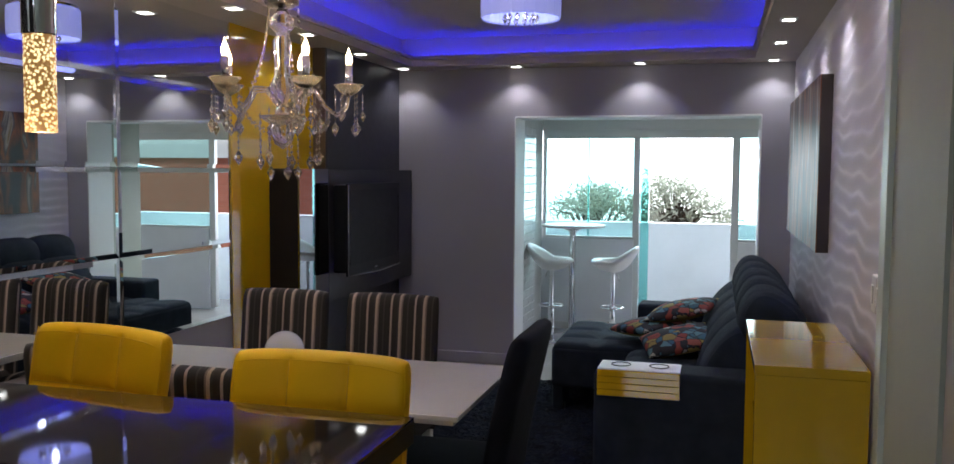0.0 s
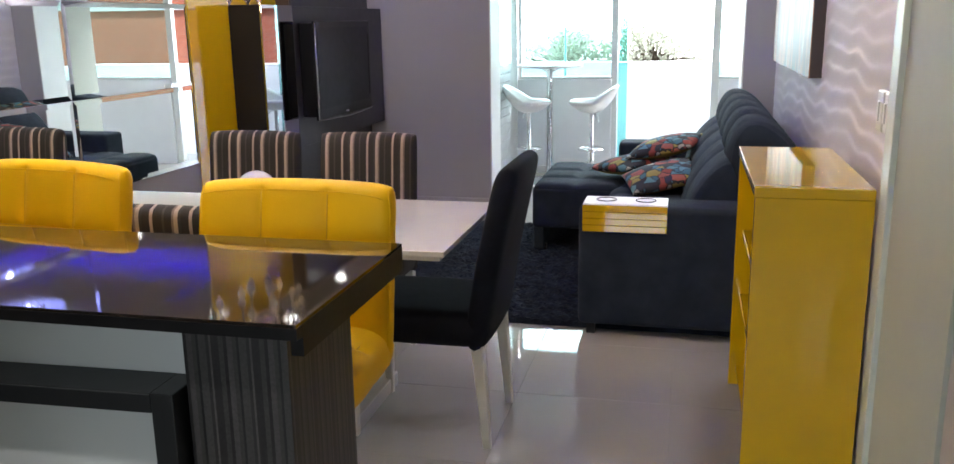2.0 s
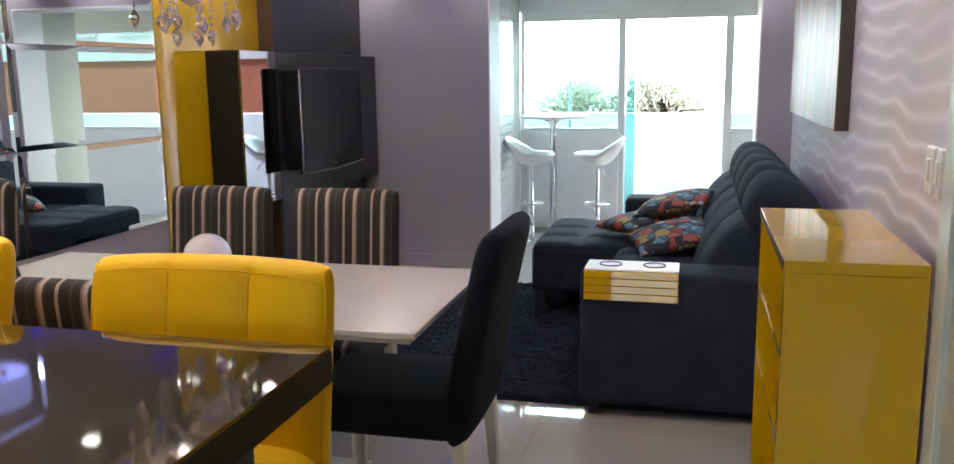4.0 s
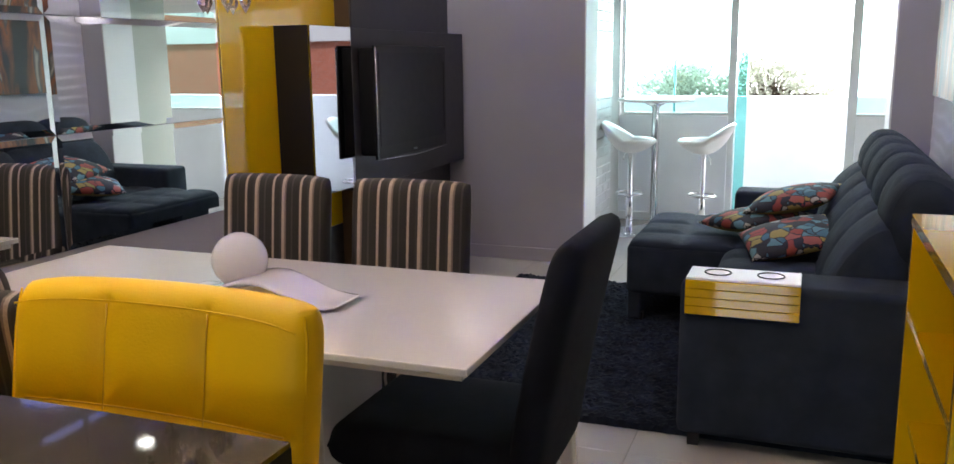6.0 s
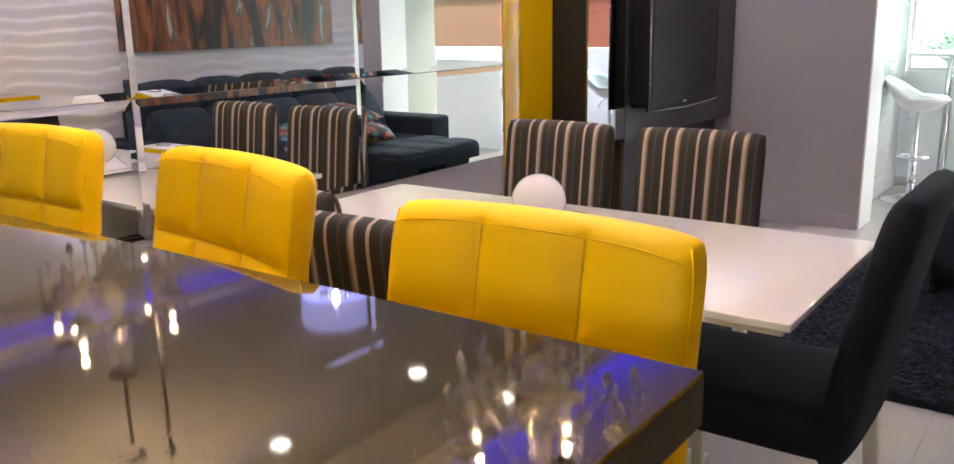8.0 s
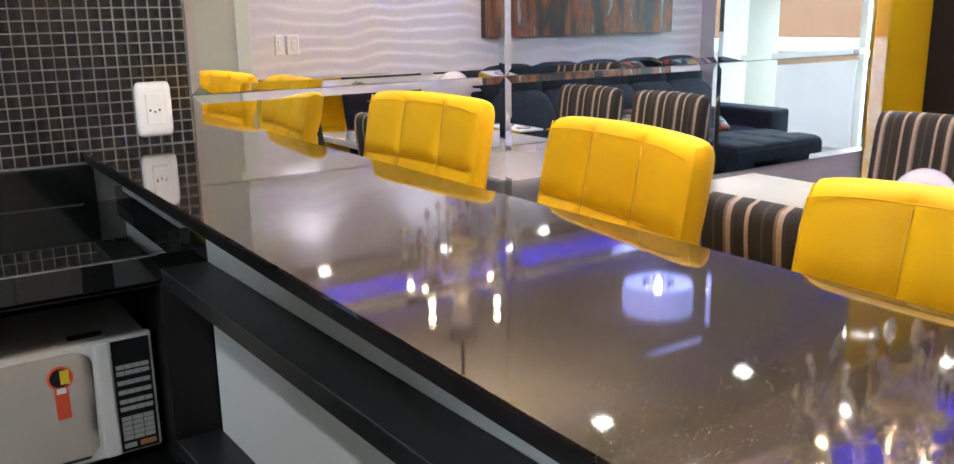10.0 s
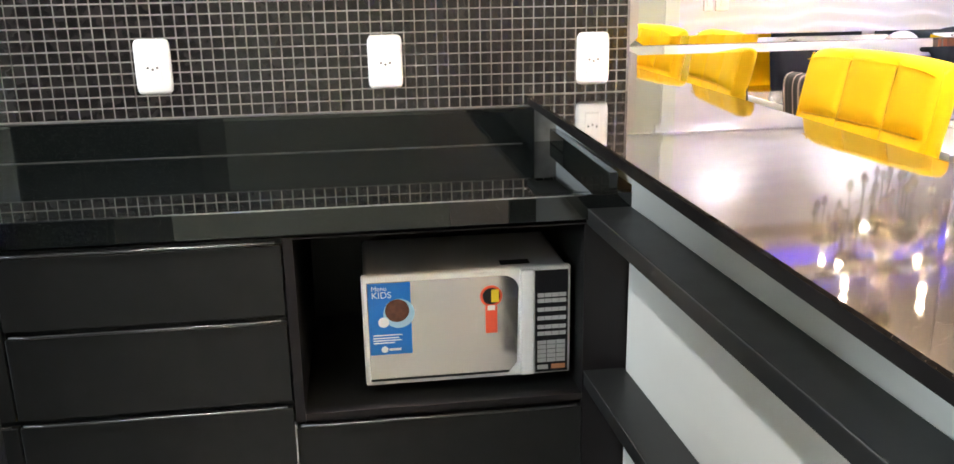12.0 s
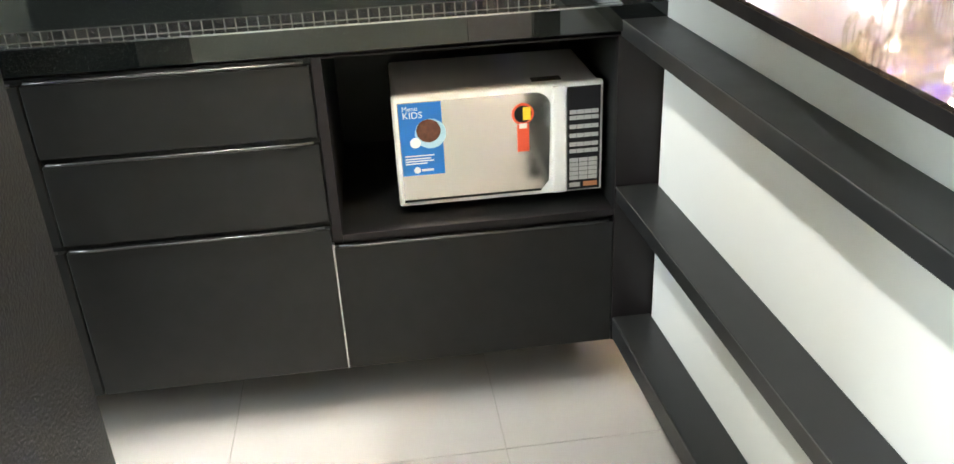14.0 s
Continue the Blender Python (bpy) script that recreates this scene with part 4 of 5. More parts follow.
for i in range(NX):
    for j in range(NY):
        rm.faces.new((rg[i][j], rg[i + 1][j], rg[i + 1][j + 1], rg[i][j + 1]))
rug = part("rug", rm, M_RUG, None, "dark shaggy rug under the sofa", category="rug")
sofa = thing("sofa", "dark navy suede chaise sofa with tufted reclining backs", "sofa", (1.38, 7.35, 0.0))
ox, oy = 1.38, 7.35
part("near_arm", box(0.86 - ox, 1.86 - ox, 6.07 - oy, 6.33 - oy, 0.05, 0.622, 0.03, 4), M_NAVY, sofa, smooth=True)
part("far_arm", box(0.86 - ox, 1.86 - ox, 8.42 - oy, 8.66 - oy, 0.05, 0.60, 0.03, 4), M_NAVY, sofa, smooth=True)
part("base", box(0.92 - ox, 1.86 - ox, 6.33 - oy, 8.42 - oy, 0.06, 0.34, 0.02), M_NAVY, sofa)
part("back_frame", box(1.60 - ox, 1.86 - ox, 6.34 - oy, 8.42 - oy, 0.3, 0.80, 0.03, 4), M_NAVY, sofa, smooth=True)
part("chaise_base", box(0.395 - ox, 0.93 - ox, 7.495 - oy, 8.44 - oy, 0.17, 0.435, 0.03, 4), M_NAVY, sofa)
part("chaise_leg", box(0.405 - ox, 0.47 - ox, 7.51 - oy, 7.80 - oy, 0.03, 0.18, 0.01), M_NAVY, sofa, "upholstered leg panel")
part("chaise_leg", box(0.405 - ox, 0.47 - ox, 8.10 - oy, 8.41 - oy, 0.03, 0.18, 0.01), M_NAVY, sofa, "upholstered leg panel")
part("seat_cushion", pad(0.62, 1.10, 0.17, (0.0,), (-0.27, 0.0, 0.27), 0.014, 0.04, 10, 0.03, n=(50, 70), shape=lambda u, v, d: (u + 1.20 - ox, v + 6.90 - oy, 0.40 + d)), M_NAVY, sofa)
part("chaise_cushion", pad(1.10, 0.93, 0.075, (-0.28, 0.0, 0.28), (-0.2, 0.1), 0.016, 0.04, 24, 0.01, n=(80, 70), shape=lambda u, v, d: (u + 0.95 - ox, v + 7.965 - oy, 0.425 + d)), M_NAVY, sofa)


def roll(profile, y0, y1, nr=22, pinch=0.17):
    """A stuffed segment: a closed outline in x, z run along y, drawn in at its two ends."""
    bm = bmesh.new()
    cx, cz = sum(p[0] for p in profile) / len(profile), sum(p[1] for p in profile) / len(profile)
    pts = []
    n = len(profile)
    for k in range(n):
        p0, p1, p2, p3 = (Vector(profile[(k + q) % n]) for q in (-1, 0, 1, 2))
        for t in (0, 0.25, 0.5, 0.75):
            pts.append(0.5 * (2 * p1 + (p2 - p0) * t + (2 * p0 - 5 * p1 + 4 * p2 - p3) * t * t + (3 * p1 - p0 - 3 * p2 + p3) * t ** 3))
    rings = []
    for i in range(nr + 1):
        t = 2 * i / nr - 1
        t = math.sin(t * math.pi / 2)
        f = 1 - pinch * abs(t) ** 3.5
        ring = []
        for k, p in enumerate(pts):
            g = f * (1 + 0.035 * abs(t) * noise.noise(Vector((y0 * 7 + t * 4.5, k * 0.22, cx * 9))) + 0.018 * noise.noise(Vector((t * 9, k * 0.5, y0 * 5))))
            ring.append(bm.verts.new((cx + (p.x - cx) * g, (y0 + y1) / 2 + t * (y1 - y0) / 2, cz + (p.y - cz) * g)))
        rings.append(ring)
    m = len(pts)
    for a, b in zip(rings, rings[1:]):
        for k in range(m):
            bm.faces.new((a[k], a[(k + 1) % m], b[(k + 1) % m], b[k])).smooth = True
    for ring, flip in ((rings[0], 0), (rings[-1], 1)):
        inner = [bm.verts.new((cx + (v.co.x - cx) * 0.55, v.co.y + (0.012 if flip else -0.012), cz + (v.co.z - cz) * 0.55)) for v in ring]
        for k in range(m):
            bm.faces.new((ring[k], ring[(k + 1) % m], inner[(k + 1) % m], inner[k])).smooth = True
        bm.faces.new(inner).smooth = True
    bmesh.ops.recalc_face_normals(bm, faces=bm.faces)
    return bm


HEAD = [(1.50 - ox, 0.69), (1.485 - ox, 0.80), (1.50 - ox, 0.92), (1.56 - ox, 1.01), (1.65 - ox, 1.02), (1.74 - ox, 0.965), (1.81 - ox, 0.885), (1.80 - ox, 0.86), (1.70 - ox, 0.86), (1.63 - ox, 0.78), (1.58 - ox, 0.68)]
LOWB = [(1.34 - ox, 0.46), (1.33 - ox, 0.54), (1.37 - ox, 0.65), (1.45 - ox, 0.76), (1.55 - ox, 0.82), (1.62 - ox, 0.72), (1.62 - ox, 0.46)]
HEAD = [(x + 0.028, z - 0.03) for x, z in HEAD]
for k in range(5):
    a, b = 6.34 + 0.416 * k - oy, 6.34 + 0.416 * (k + 1) - oy
    part("headrest", roll(HEAD, a, b), M_NAVY, sofa)
    part("back_cushion", roll(LOWB, a, b), M_NAVY, sofa)
for x, y in ((0.92, 6.12), (0.92, 8.6), (0.46, 7.56), (0.46, 8.36), (1.8, 6.12), (1.8, 8.6)):
    part("foot", box(x - ox - 0.02, x - ox + 0.02, y - oy - 0.02, y - oy + 0.02, 0.0, 0.06), M_BLACK, sofa)

tr = thing("arm_tray", "yellow slatted arm tray with cup holes over the sofa arm", "sofa tray", (1.07, 6.07, 0.624))
part("tray_top", box(-0.19, 0.19, 0.0, 0.18, 0.0, 0.012, 0.003), M_WHITE, tr, "white laminated top")
for k in range(4):
    part("slat", box(-0.19, 0.19, -0.014, -0.002, -0.0235 - 0.031 * k, 0.006 - 0.031 * k, 0.002), M_YGLOSS, tr, "yellow slat")
for x in (-0.09, 0.09):
    part("cup_ring", tube([(x + 0.045 * math.cos(a * math.pi / 12), 0.10 + 0.045 * math.sin(a * math.pi / 12), 0.013) for a in range(24)], 0.003, 6, True), M_BLACK, tr, "dark cup hole rim")


def pillow(x, y, z, rx, ry, rz, lab):
    p = thing("throw_pillow", lab, "pillow", (x, y, z), 0, "throw pillows")
    p.matrix_basis = pose(x, y, z, rx, ry, rz)
    bm = pad(0.41, 0.41, 0.12, power=2.4, corner=-0.04, n=(26, 26), shape=lambda u, v, d: (u, v, d))
    for f in bm.faces:
        f.material_index = 0 if f.calc_center_median().z > -0.012 else 1
    part("cover", bm, [M_PILLOW, M_MUST], p)


PL = "throw pillow with red, blue and cream geometric print on the sofa"
pillow(1.20, 7.30, 0.56, 6, -14, 12, PL)
pillow(1.01, 7.80, 0.55, -6, -5, 40, PL)
pillow(1.20, 7.80, 0.665, 4, -13, -12, PL)

cabn = thing("yellow_cabinet", "glossy yellow lacquered open cabinet against the wave wall", "cabinet", (1.69, 5.2, 0))
cx0, cx1, cy0, cy1, cz = 1.53 - 1.69, 1.86 - 1.69, 4.76 - 5.2, 5.635 - 5.2, 0.968
part("top", box(cx0, cx1, cy0, cy1, cz - 0.03, cz, 0.001), M_YGLOSS, cabn)
part("side", box(cx0 + 0.003, cx1, cy0 + 0.0005, cy0 + 0.03, 0, cz - 0.031, 0.001), M_YGLOSS, cabn)
part("side", box(cx0 + 0.003, cx1, cy1 - 0.03, cy1, 0, cz - 0.031, 0.001), M_YGLOSS, cabn)
part("back_panel", box(cx1 - 0.02, cx1, cy0 + 0.03, cy1 - 0.03, 0, cz - 0.031), M_YGLOSS, cabn)
for z in (0.06, 0.36, 0.62):
    part("shelf", box(cx0 + 0.03, cx1 - 0.02, cy0 + 0.03, cy1 - 0.03, z, z + 0.025), M_YGLOSS, cabn)

pic = thing("painting", "large abstract painting in browns and orange on thick canvas", "painting", (1.882, 7.44, 1.602))
part("canvas", box(-0.012, -0.008, -0.94, 0.94, -0.43, 0.43), M_PAINTING, pic)
part("stretcher", box(-0.0078, 0.046, -0.94, 0.94, -0.43, 0.43, 0.002), M_FRAME, pic, "dark canvas edge")
for y, w in ((4.955, 0.028), (5.045, 0.042)):
    sw = thing("light_switch", "white light switch plate on the wave wall", "light switch", (1.915, y, 1.165))
    part("plate", box(-0.012, 0.008, -w, w, -0.062, 0.062, 0.006), M_PLAST, sw)
    part("rocker", box(-0.018, -0.012, -0.012, 0.012, -0.03, 0.03, 0.002), M_PLAST, sw)

# ---- balcony ----
structure("wall_balcony_west", box(-0.42, -0.285, YB + 0.15, YF, 0, 2.5), M_TGROUT, "grout bed of the white tiled balcony wall")
structure("balcony_ceiling", box(-0.42, 4.2, YB + 0.15, YF + 0.25, 2.2, 2.35), M_WHITE, "white balcony ceiling")
structure("wall_balcony_east", box(1.74, 1.86, YB + 0.15, 9.6, 0, 2.5), M_JAMB, "plain grey-green balcony wall")
lw = box(-0.285, 0.62, YF, YF + 0.12, 0, 0.905, 0.003)
box(1.6, 3.6, YF, YF + 0.12, 0, 0.905, 0.003, bm=lw)
structure("wall_low_balcony", lw, M_BALC, "low white painted balcony wall under the glazing")
structure("wall_over_glazing", box(-0.285, 3.6, YF, YF + 0.12, 1.97, 2.3), M_WHITE, "white band over the balcony glazing")
structure("parapet", box(-2.5, 5.5, 11.4, 11.55, -0.3, 1.03, 0.006), M_BALC, "white painted outer parapet")
structure("outer_floor", box(-2.5, 5.5, YF + 0.1, 11.4, -0.12, -0.01), M_CONC, "outer balcony floor slab")
structure("baseboard_balcony", box(-0.285, 0.62, YF - 0.012, YF, 0, 0.07, 0.002), M_WHITE, "white baseboard of the balcony")
win = thing("window_1", "white aluminium framed glazing with teal tinted glass", "window", (0.8, YF, 0.9))
wx = 0.8


def bar_(x0, x1, z0, z1, nm="window_frame"):
    part(nm, box(x0 - wx, x1 - wx, 0.02, 0.08, z0 - 0.9, z1 - 0.9, 0.003), M_ALU, win, "white aluminium frame bar")


bar_(-0.285, 3.6, 1.89, 1.975)
bar_(-0.285, -0.25, 0.905, 1.89), bar_(0.61, 0.67, 0.0 + 0.02, 1.89), bar_(1.53, 1.60, 0.02, 1.89), bar_(-0.25, 0.61, 0.905, 0.93), bar_(1.6, 3.6, 0.905, 0.93)
part("pane", box(-0.25 - wx, 0.18 - wx, 0.04, 0.046, 0.03, 0.99), M_TINT, win)
part("pane", box(0.17 - wx, 0.61 - wx, 0.055, 0.061, 0.03, 0.99), M_TINT, win)
part("pane_edge", box(0.165 - wx, 0.178 - wx, 0.038, 0.063, 0.03, 0.99), M_TEAL, win, "teal glass edge")
part("door_pane", box(0.68 - wx, 0.76 - wx, 0.03, 0.10, -0.88, 0.99), M_TEAL, win, "stacked teal glass door leaves")
part("pane", box(1.60 - wx, 3.6 - wx, 0.045, 0.051, 0.03, 0.99), M_TINT, win)


def balcony_stool(x, y, rz):
    s = thing("balcony_stool", "white plastic scoop bar stool on a chrome stem", "bar stool", (x, y, 0), rz, "balcony bar stools")
    bm = bmesh.new()
    nr, na = 10, 32
    rings = []
    for i in range(nr + 1):
        r = i / nr
        ring = []
        for k in range(na):
            a = 2 * math.pi * k / na
            up = max(0.0, math.cos(a))
            ring.append(bm.verts.new((0.20 * r * math.cos(a) + 0.015, 0.21 * r * math.sin(a), 0.68 + 0.085 * r ** 2.5 + 0.135 * up * r ** 2.0)))
        rings.append(ring)
    for i in range(nr):
        for k in range(na):
            if i == 0:
                continue
            bm.faces.new((rings[i][k], rings[i + 1][k], rings[i + 1][(k + 1) % na], rings[i][(k + 1) % na]))
    bm.faces.new(rings[1])
    bmesh.ops.remove_doubles(bm, verts=bm.verts, dist=1e-5)
    bmesh.ops.solidify(bm, geom=bm.faces[:], thickness=0.03)
    part("seat", bm, M_PLAST, s, smooth=True)
    part("stem", lathe([(0.028, 0.03), (0.028, 0.32), (0.018, 0.33), (0.018, 0.69)], 16), M_CHROME, s, "chrome stem", smooth=True)
    part("base", lathe([(0.2, 0), (0.2, 0.01), (0.12, 0.025), (0.03, 0.05)], 32), M_CHROME, s, "round chrome base", smooth=True)
    part("footrest", tube([(0.11 * math.cos(a * math.pi / 12) - 0.06 * 0, 0.11 * math.sin(a * math.pi / 12), 0.33) for a in range(24)], 0.009, 8, True), M_CHROME, s, "chrome foot ring")
    part("lever", tube([(0.02, 0.0, 0.66), (0.06, -0.06, 0.62), (0.07, -0.09, 0.58)], 0.004, 6), M_CHROME, s, "thin lever")
    return s


balcony_stool(-0.06, 9.95, 180)
balcony_stool(0.50, 9.98, 0)
bt = thing("bistro_table", "high round white bistro table on a chrome stem", "bistro table", (0.10, 10.15, 0))
part("tabletop", lathe([(0.29, 1.045), (0.3, 1.05), (0.3, 1.066), (0.29, 1.07)], 48), M_PLAST, bt, "round white top")
part("stem", lathe([(0.03, 0.03), (0.03, 1.0), (0.08, 1.02), (0.09, 1.045)], 20), M_CHROME, bt, "chrome stem", smooth=True)
part("base", lathe([(0.22, 0), (0.22, 0.01), (0.12, 0.025), (0.03, 0.05)], 32), M_CHROME, bt, "round chrome base", smooth=True)

# ---- outside ----
M_SKYGLOW = emit("bright_cloud", (0.98, 0.98, 1.0), 5.5)
sk = bmesh.new()
cols = [[sk.verts.new((160 * math.cos(a), 10 + 160 * math.sin(a), z)) for z in (-40, 100)] for a in [math.pi * k / 24 for k in range(25)]]
for a, b in zip(cols, cols[1:]):
    sk.faces.new((a[0], b[0], b[1], a[1]))
structure("backdrop", sk, M_SKYGLOW, "bright white overcast sky far away")
structure("ground", box(-300, 300, 12.5, 600, -9.2, -9), M_CONC, "pale ground far below the balcony")


def tree(x, y, zb, h, r, seed):
    rnd = random.Random(seed)
    t = thing("tree", "feathery green tree beyond the balcony", "tree", (x, y, zb), group="trees outside")
    limbs = tube([(0, 0, 0), (0.1, 0, h * 0.4), (0.0, 0.1, h * 0.75)], [0.28, 0.2, 0.1], 8)
    tips = []
    for k in range(44):
        a, z = rnd.uniform(0, 6.28), h * rnd.uniform(0.80, 0.955)
        q = 1.0 - max(0.0, z / h - 0.84) / 0.16
        e = Vector((r * q * rnd.uniform(0.2, 1) * math.cos(a), r * q * rnd.uniform(0.2, 1) * math.sin(a), z))
        join(limbs, tube([(0.05, 0, h * 0.7), e * 0.5 + Vector((0, 0, h * 0.42)), e], [0.06, 0.04, 0.012], 5))
        tips.append(e)
    part("trunk", limbs, M_BARK, t)
    vs, fs = [], []
    for e in tips:
        for _ in range(110):
            c = e + Vector((rnd.gauss(0, r * 0.13), rnd.gauss(0, r * 0.13), rnd.gauss(0, h * 0.022)))
            q = Euler((rnd.uniform(-1, 1), rnd.uniform(-1, 1), rnd.uniform(0, 6.28))).to_matrix()
            s = rnd.uniform(0.07, 0.16)
            n0 = len(vs)
            for p in ((-s, 0, 0), (0, -s * 0.25, 0), (s, 0, 0), (0, s * 0.25, 0)):
                vs.append(c + q @ Vector(p))
            fs.append((n0, n0 + 1, n0 + 2, n0 + 3))
    me = bpy.data.meshes.new("crown")
    me.from_pydata(vs, [], fs)
    me.materials.append(M_LEAF)
    ob = new("crown", me)
    ob.parent = t
    tagged(ob, "", "", "", "stuff")


tree(-3.3, 36, -9, 10.5, 3.0, 1)
tree(-0.2, 36, -9, 10.75, 2.5, 2)

bl = thing("brick_building", "neighbouring red brick building with white bands and curtained windows", "building", (12.0, 24.0, -9))
part("brick_wall", box(-6.0, 8.0, 0, 4, 0, 10.9), M_BRICK, bl, "red brick wall")
part("white_band", box(-6.0, 8.0, -0.15, 4, 10.9, 11.3), M_WHITE, bl, "white band")
part("upper_wall", box(-6.0, 8.0, 0.6, 4, 11.3, 15.0), M_CURT, bl, "pale upper storey")
for k in range(4):
    w = part("window", box(-5.6 + 3.2 * k, -3.0 + 3.2 * k, 0.5, 0.6, 11.6, 14.0), M_ALU, bl, "window frame")
    part("pane", box(-5.5 + 3.2 * k, -3.1 + 3.2 * k, 0.46, 0.5, 11.7, 13.9), M_CURT, w, "pane with white curtain")

# ---- lamps ----
CHX, CHY = -0.16, 4.95


def drop(s):
    return lathe([(0.0005, -s), (s * 0.28, -s * 0.55), (s * 0.33, -s * 0.35), (s * 0.12, 0), (0.0005, s * 0.1)], 6)


ch = thing("chandelier", "clear crystal chandelier with lit flame bulbs over the table", "chandelier", (CHX, CHY, 2.55))
part("cord", tube([(0, 0, 0.07), (0, 0, -0.4)], 0.008, 8), M_BLACK, ch, "black cord")
part("canopy", lathe([(0.05, 0.04), (0.06, 0.06), (0.06, 0.07)], 24), M_CHROME, ch)
bo = lathe([(0.0005, -0.92), (0.03, -0.9), (0.05, -0.84), (0.03, -0.79), (0.02, -0.74), (0.055, -0.70), (0.03, -0.65), (0.028, -0.60), (0.035, -0.52), (0.018, -0.50),
            (0.045, -0.47), (0.045, -0.44), (0.018, -0.41), (0.06, -0.39), (0.065, -0.375), (0.015, -0.37)], 24)
part("body", bo, M_CRYSTAL, ch, "turned crystal column", smooth=True)
part("tier_dish", lathe([(0.02, -0.83), (0.06, -0.82), (0.085, -0.80), (0.08, -0.795), (0.02, -0.81)], 24), M_CRYSTAL, ch, "fluted glass dish", smooth=True)
part("top_cup", lathe([(0.02, -0.39), (0.055, -0.375), (0.065, -0.35), (0.06, -0.35), (0.02, -0.37)], 20), M_CRYSTAL, ch, smooth=True)
for k in range(5):
    a = 2 * math.pi * k / 5 + 0.5
    c, s = math.cos(a), math.sin(a)
    P = lambda r, z: (r * c, r * s, z)
    arm = part("arm", tube([P(0.02, -0.76), P(0.07, -0.70), P(0.12, -0.70), P(0.16, -0.76), P(0.20, -0.79), P(0.235, -0.76), P(0.245, -0.71)], 0.0085, 8), M_CRYSTAL, ch, "curved glass arm")
    part("cup", lathe([(0.01, -0.715), (0.035, -0.70), (0.058, -0.675), (0.054, -0.672), (0.03, -0.695)], 20, Matrix.Translation(P(0.245, 0))), M_CRYSTAL, arm, "fluted glass cup", smooth=True)
    part("candle", lathe([(0.014, -0.695), (0.014, -0.60)], 14, Matrix.Translation(P(0.245, 0))), M_CHROME, arm, "chrome candle sleeve", smooth=True)
    part("bulb", lathe([(0.008, -0.60), (0.0135, -0.585), (0.011, -0.565), (0.004, -0.548), (0.0005, -0.535)], 14, Matrix.Translation(P(0.245, 0))), M_FLAME, arm, "glowing flame bulb", smooth=True)
    spots = [(0.245 * c + 0.052 * math.cos(q), 0.245 * s + 0.052 * math.sin(q), -0.775 - 0.045 * (j % 2), 0.036 + 0.012 * (j % 2)) for j, q in enumerate([a + math.pi * w / 3 for w in range(6)])]
    spots += [(*P(0.10, -0.945), 0.052), (*P(0.055, -0.985), 0.05), (0.16 * math.cos(a + 0.63), 0.16 * math.sin(a + 0.63), -0.93, 0.052)]
    for x, y, z, sz in spots:
        up = -0.69 - z if z > -0.9 else 0.16
        hang = tube([(0, 0, 0), (0, 0, up)], 0.0012, 4)
        for w in range(int(up / 0.022)):
            join(hang, lathe([(0.0005, -0.006), (0.006, 0), (0.0005, 0.006)], 6, Matrix.Translation((0, 0, 0.014 + 0.022 * w))))
        part("crystal_drop", join(drop(sz), hang), M_CRYSTAL, ch, "hanging crystal drop").matrix_basis = pose(x, y, z)
    bd = bmesh.new()
    for q in range(16):
        f = q / 15
        r, z = 0.058 + 0.085 * f ** 2, -0.385 - 0.32 * f
        join(bd, lathe([(0.0005, -0.007), (0.006, -0.003), (0.006, 0.003), (0.0005, 0.007)], 6, Matrix.Translation(P(r, z))))
    part("bead_chain", bd, M_CRYSTAL, ch, "chain of crystal beads")
    sw_ = bmesh.new()
    for q in range(13):
        f = q / 12
        a2 = a + f * 2 * math.pi / 5
        join(sw_, lathe([(0.0005, -0.007), (0.007, 0), (0.0005, 0.007)], 6, Matrix.Translation((0.17 * math.cos(a2), 0.17 * math.sin(a2), -0.78 - 0.07 * math.sin(math.pi * f)))))
    part("bead_swag", sw_, M_CRYSTAL, ch, "chain of crystal beads")
for k in range(5):
    a = 2 * math.pi * k / 5 + 0.5
    lamp("candle_light", "POINT", 5.0, (1.0, 0.78, 0.52), (CHX + 0.245 * math.cos(a), CHY + 0.245 * math.sin(a), 2.04), soft=0.012)

cl = thing("crystal_ceiling_lamp", "round ceiling lamp with pleated pale glass and crystal drops", "ceiling lamp", (0.34, 6.75, 2.6))
part("plate", lathe([(0.2, -0.02), (0.21, 0)], 32), M_CHROME, cl)
for k in range(22):
    a = 2 * math.pi * k / 22
    part("glass_leaf", pad(0.075, 0.19, 0.012, power=4, corner=0.1, n=(8, 10), shape=lambda u, v, d: (0.215 * math.cos(a + u / 0.215) + d * math.cos(a), 0.215 * math.sin(a + u / 0.215) + d * math.sin(a), v - 0.115)), M_BLUEGLOW, cl, "pale lit glass leaf")
for k in range(12):
    a = 2 * math.pi * k / 12
    part("crystal_drop", drop(0.045), M_CRYSTAL, cl, "hanging crystal drop").matrix_basis = pose(0.09 * math.cos(a), 0.09 * math.sin(a), -0.19)
lamp("ceiling_lamp_light", "POINT", 2.5, (0.7, 0.75, 1.0), (0.34, 6.75, 2.42), soft=0.03)

pn = thing("bar_pendant", "slim chrome pendant with lit bubble glass cylinder over the bar", "pendant lamp", (0.095, 3.45, CEIL))
part("cord", tube([(0, 0, 0), (0, 0, -0.25)], 0.003, 6), M_BLACK, pn)
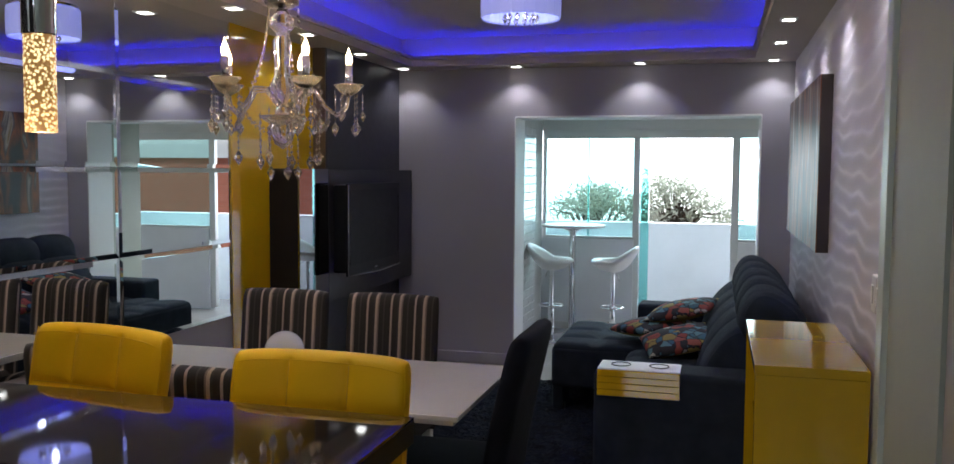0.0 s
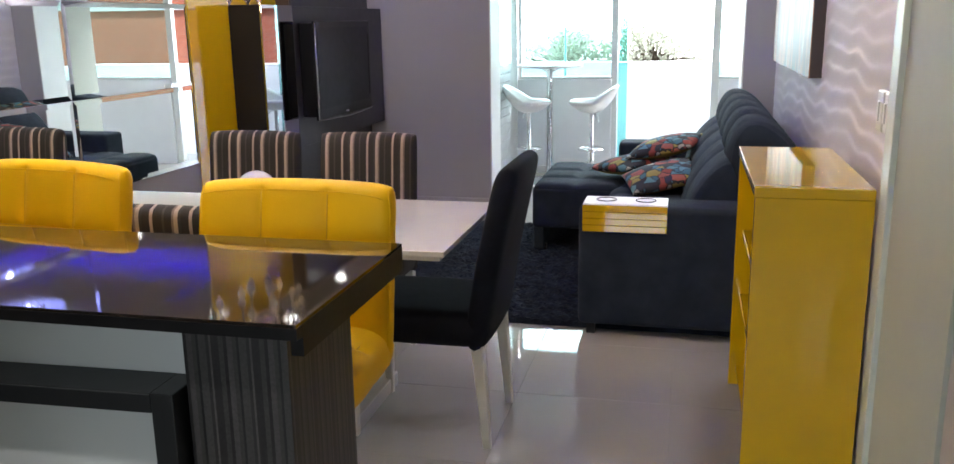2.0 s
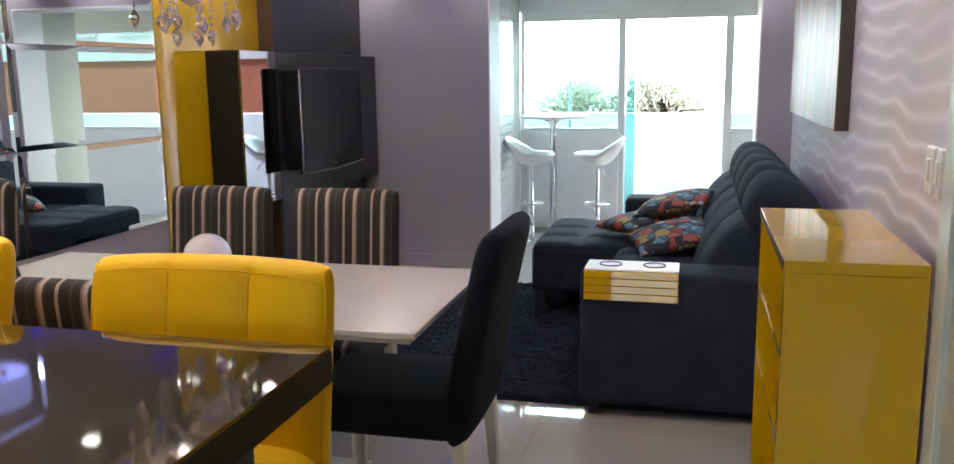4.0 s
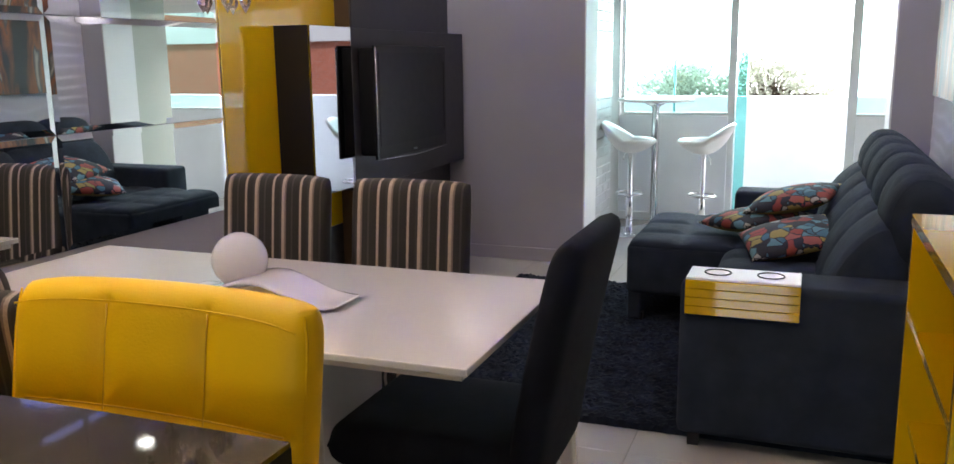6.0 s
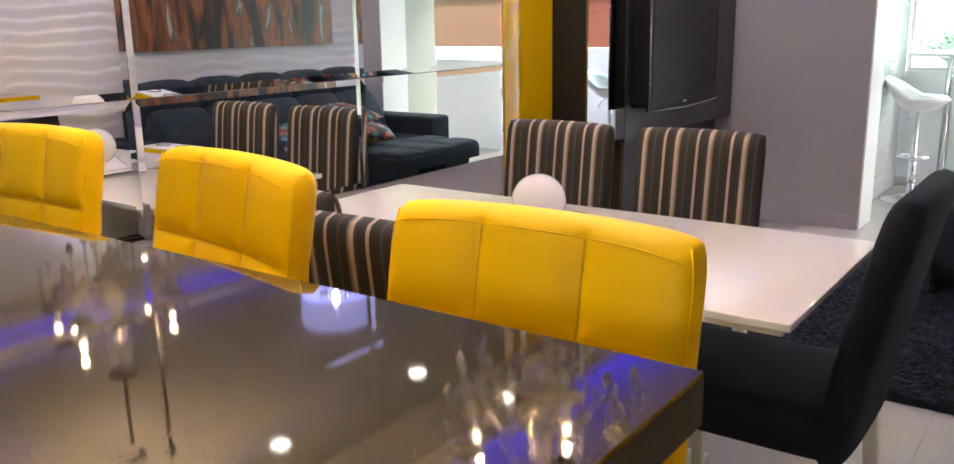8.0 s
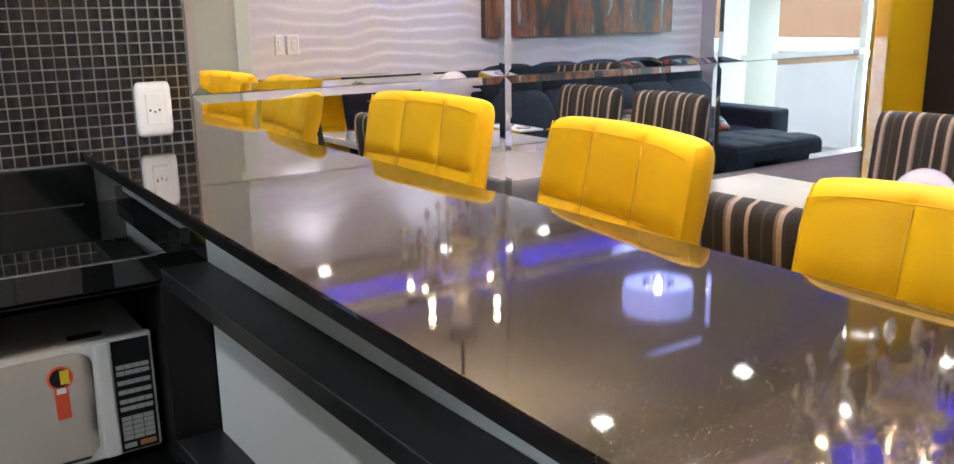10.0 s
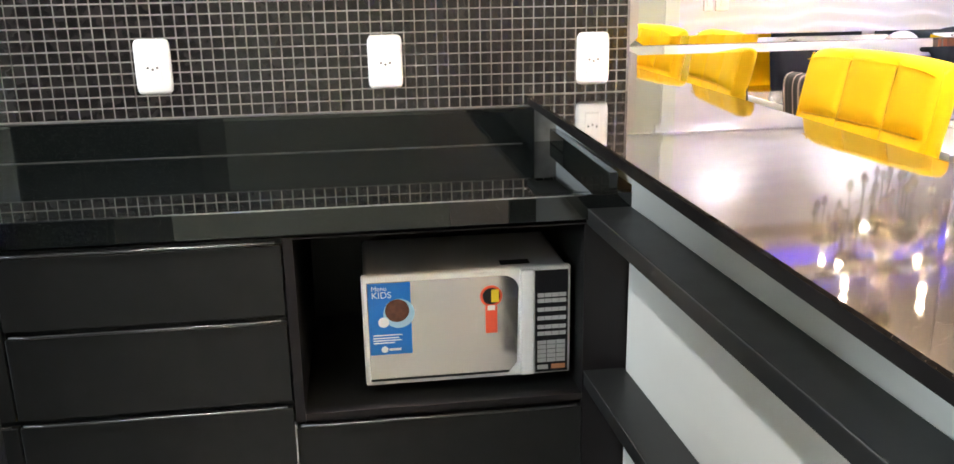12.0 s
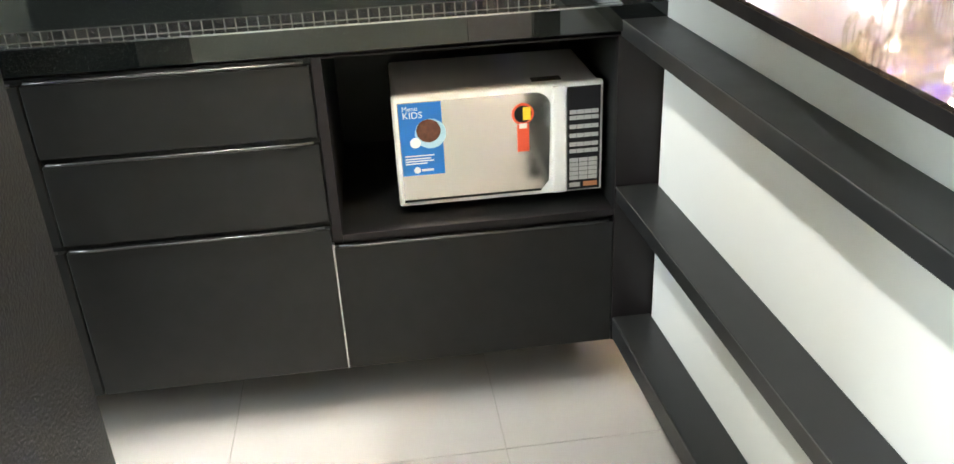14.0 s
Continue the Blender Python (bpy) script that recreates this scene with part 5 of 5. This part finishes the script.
part("cap", lathe([(0.031, -0.553), (0.033, -0.55), (0.033, -0.26), (0.02, -0.25)], 28), M_CHROME, pn, "chrome cap", smooth=True)
part("bubble_glass", lathe([(0.03, -0.745), (0.03, -0.553)], 28), M_BUBBLE, pn, "lit glass cylinder full of bubbles", smooth=True)

# ---- repeated pieces of walls and floors ----
T = 0.6
tm = box(0.001, T - 0.001, 0.001, T - 0.001, -0.004, 0.0, 0.0008, 1)
first = None
for i in range(-4, 4):
    for j in range(-11, 10):
        x, y = 0.71 + T * i, 5.35 + T * j
        if y < -1.6 or x < XL - 0.6:
            continue
        if first is None:
            first = part("floor_tile", tm, M_FLOOR, floor)
            ob = first
        else:
            ob = new("floor_tile", first.data)
            ob.parent = floor
        ob.matrix_basis = pose(x, y, 0)

P = 0.0272
tiles = [(i, j) for i in range(int((tile_y1 - tile_y0) / P)) for j in range(int((CEIL - 1.006) / P))]
near = [q for q in tiles if q[0] < 21 and q[1] < 14]
one = box(0, 0.003, 0.0016, P - 0.0016, 0.0016, P - 0.0016, 0.0006, 1)
mos_wall = thing("wall_mosaic", "", "", (XL - 0.001, tile_y1, 1.006))
tagged(mos_wall, "wall clad in small black glass mosaic tiles", "", "", "structure")
src = None
for i, j in near:
    if src is None:
        ob = part("mosaic_tile", one, M_MOS, mos_wall)
        src = ob.data
    else:
        ob = new("mosaic_tile", src)
        ob.parent = mos_wall
    ob.matrix_basis = pose(0, -P * (i + 1), P * j)
nearset = set(near)
vs, fs = [], []
for i, j in tiles:
    if (i, j) in nearset:
        continue
    y0, z0, y1, z1 = -P * (i + 1) + 0.0016, P * j + 0.0016, -P * i - 0.0016, P * (j + 1) - 0.0016
    n0 = len(vs)
    vs += [(0, y0, z0), (0, y1, z0), (0, y1, z1), (0, y0, z1),
           (0.003, y0 + 0.0005, z0 + 0.0005), (0.003, y1 - 0.0005, z0 + 0.0005), (0.003, y1 - 0.0005, z1 - 0.0005), (0.003, y0 + 0.0005, z1 - 0.0005)]
    fs += [tuple(n0 + k for k in q) for q in ((4, 5, 6, 7), (0, 1, 5, 4), (1, 2, 6, 5), (2, 3, 7, 6), (3, 0, 4, 7))]
me = bpy.data.meshes.new("mosaic_field")
me.from_pydata(vs, [], fs)
me.materials.append(M_MOS)
mf = new("mosaic_field", me)
mf.parent = mos_wall
tagged(mf, "", "", "", "stuff")

# white brick-format tiles of the balcony side wall
vs, fs = [], []
for j in range(26):
    for i in range(10):
        y0 = YB + 0.36 + 0.2 * i + (0.1 if j % 2 else 0)
        y1, z0 = min(y0 + 0.197, 10.25), 0.02 + 0.075 * j
        if y1 - y0 < 0.02:
            continue
        n0, z1 = len(vs), z0 + 0.072
        vs += [(-0.286, y0, z0), (-0.286, y1, z0), (-0.286, y1, z1), (-0.286, y0, z1), (-0.28, y0 + .003, z0 + .003), (-0.28, y1 - .003, z0 + .003), (-0.28, y1 - .003, z1 - .003), (-0.28, y0 + .003, z1 - .003)]
        fs += [tuple(n0 + k for k in q) for q in ((4, 5, 6, 7), (0, 1, 5, 4), (1, 2, 6, 5), (2, 3, 7, 6), (3, 0, 4, 7))]
me = bpy.data.meshes.new("wall_tiles")
me.from_pydata(vs, [], fs)
me.materials.append(M_WTILE)
wt_ = new("wall_balcony_tiles", me)
tagged(wt_, "white glazed brick-format wall tiles with grey joints", "", "", "structure")
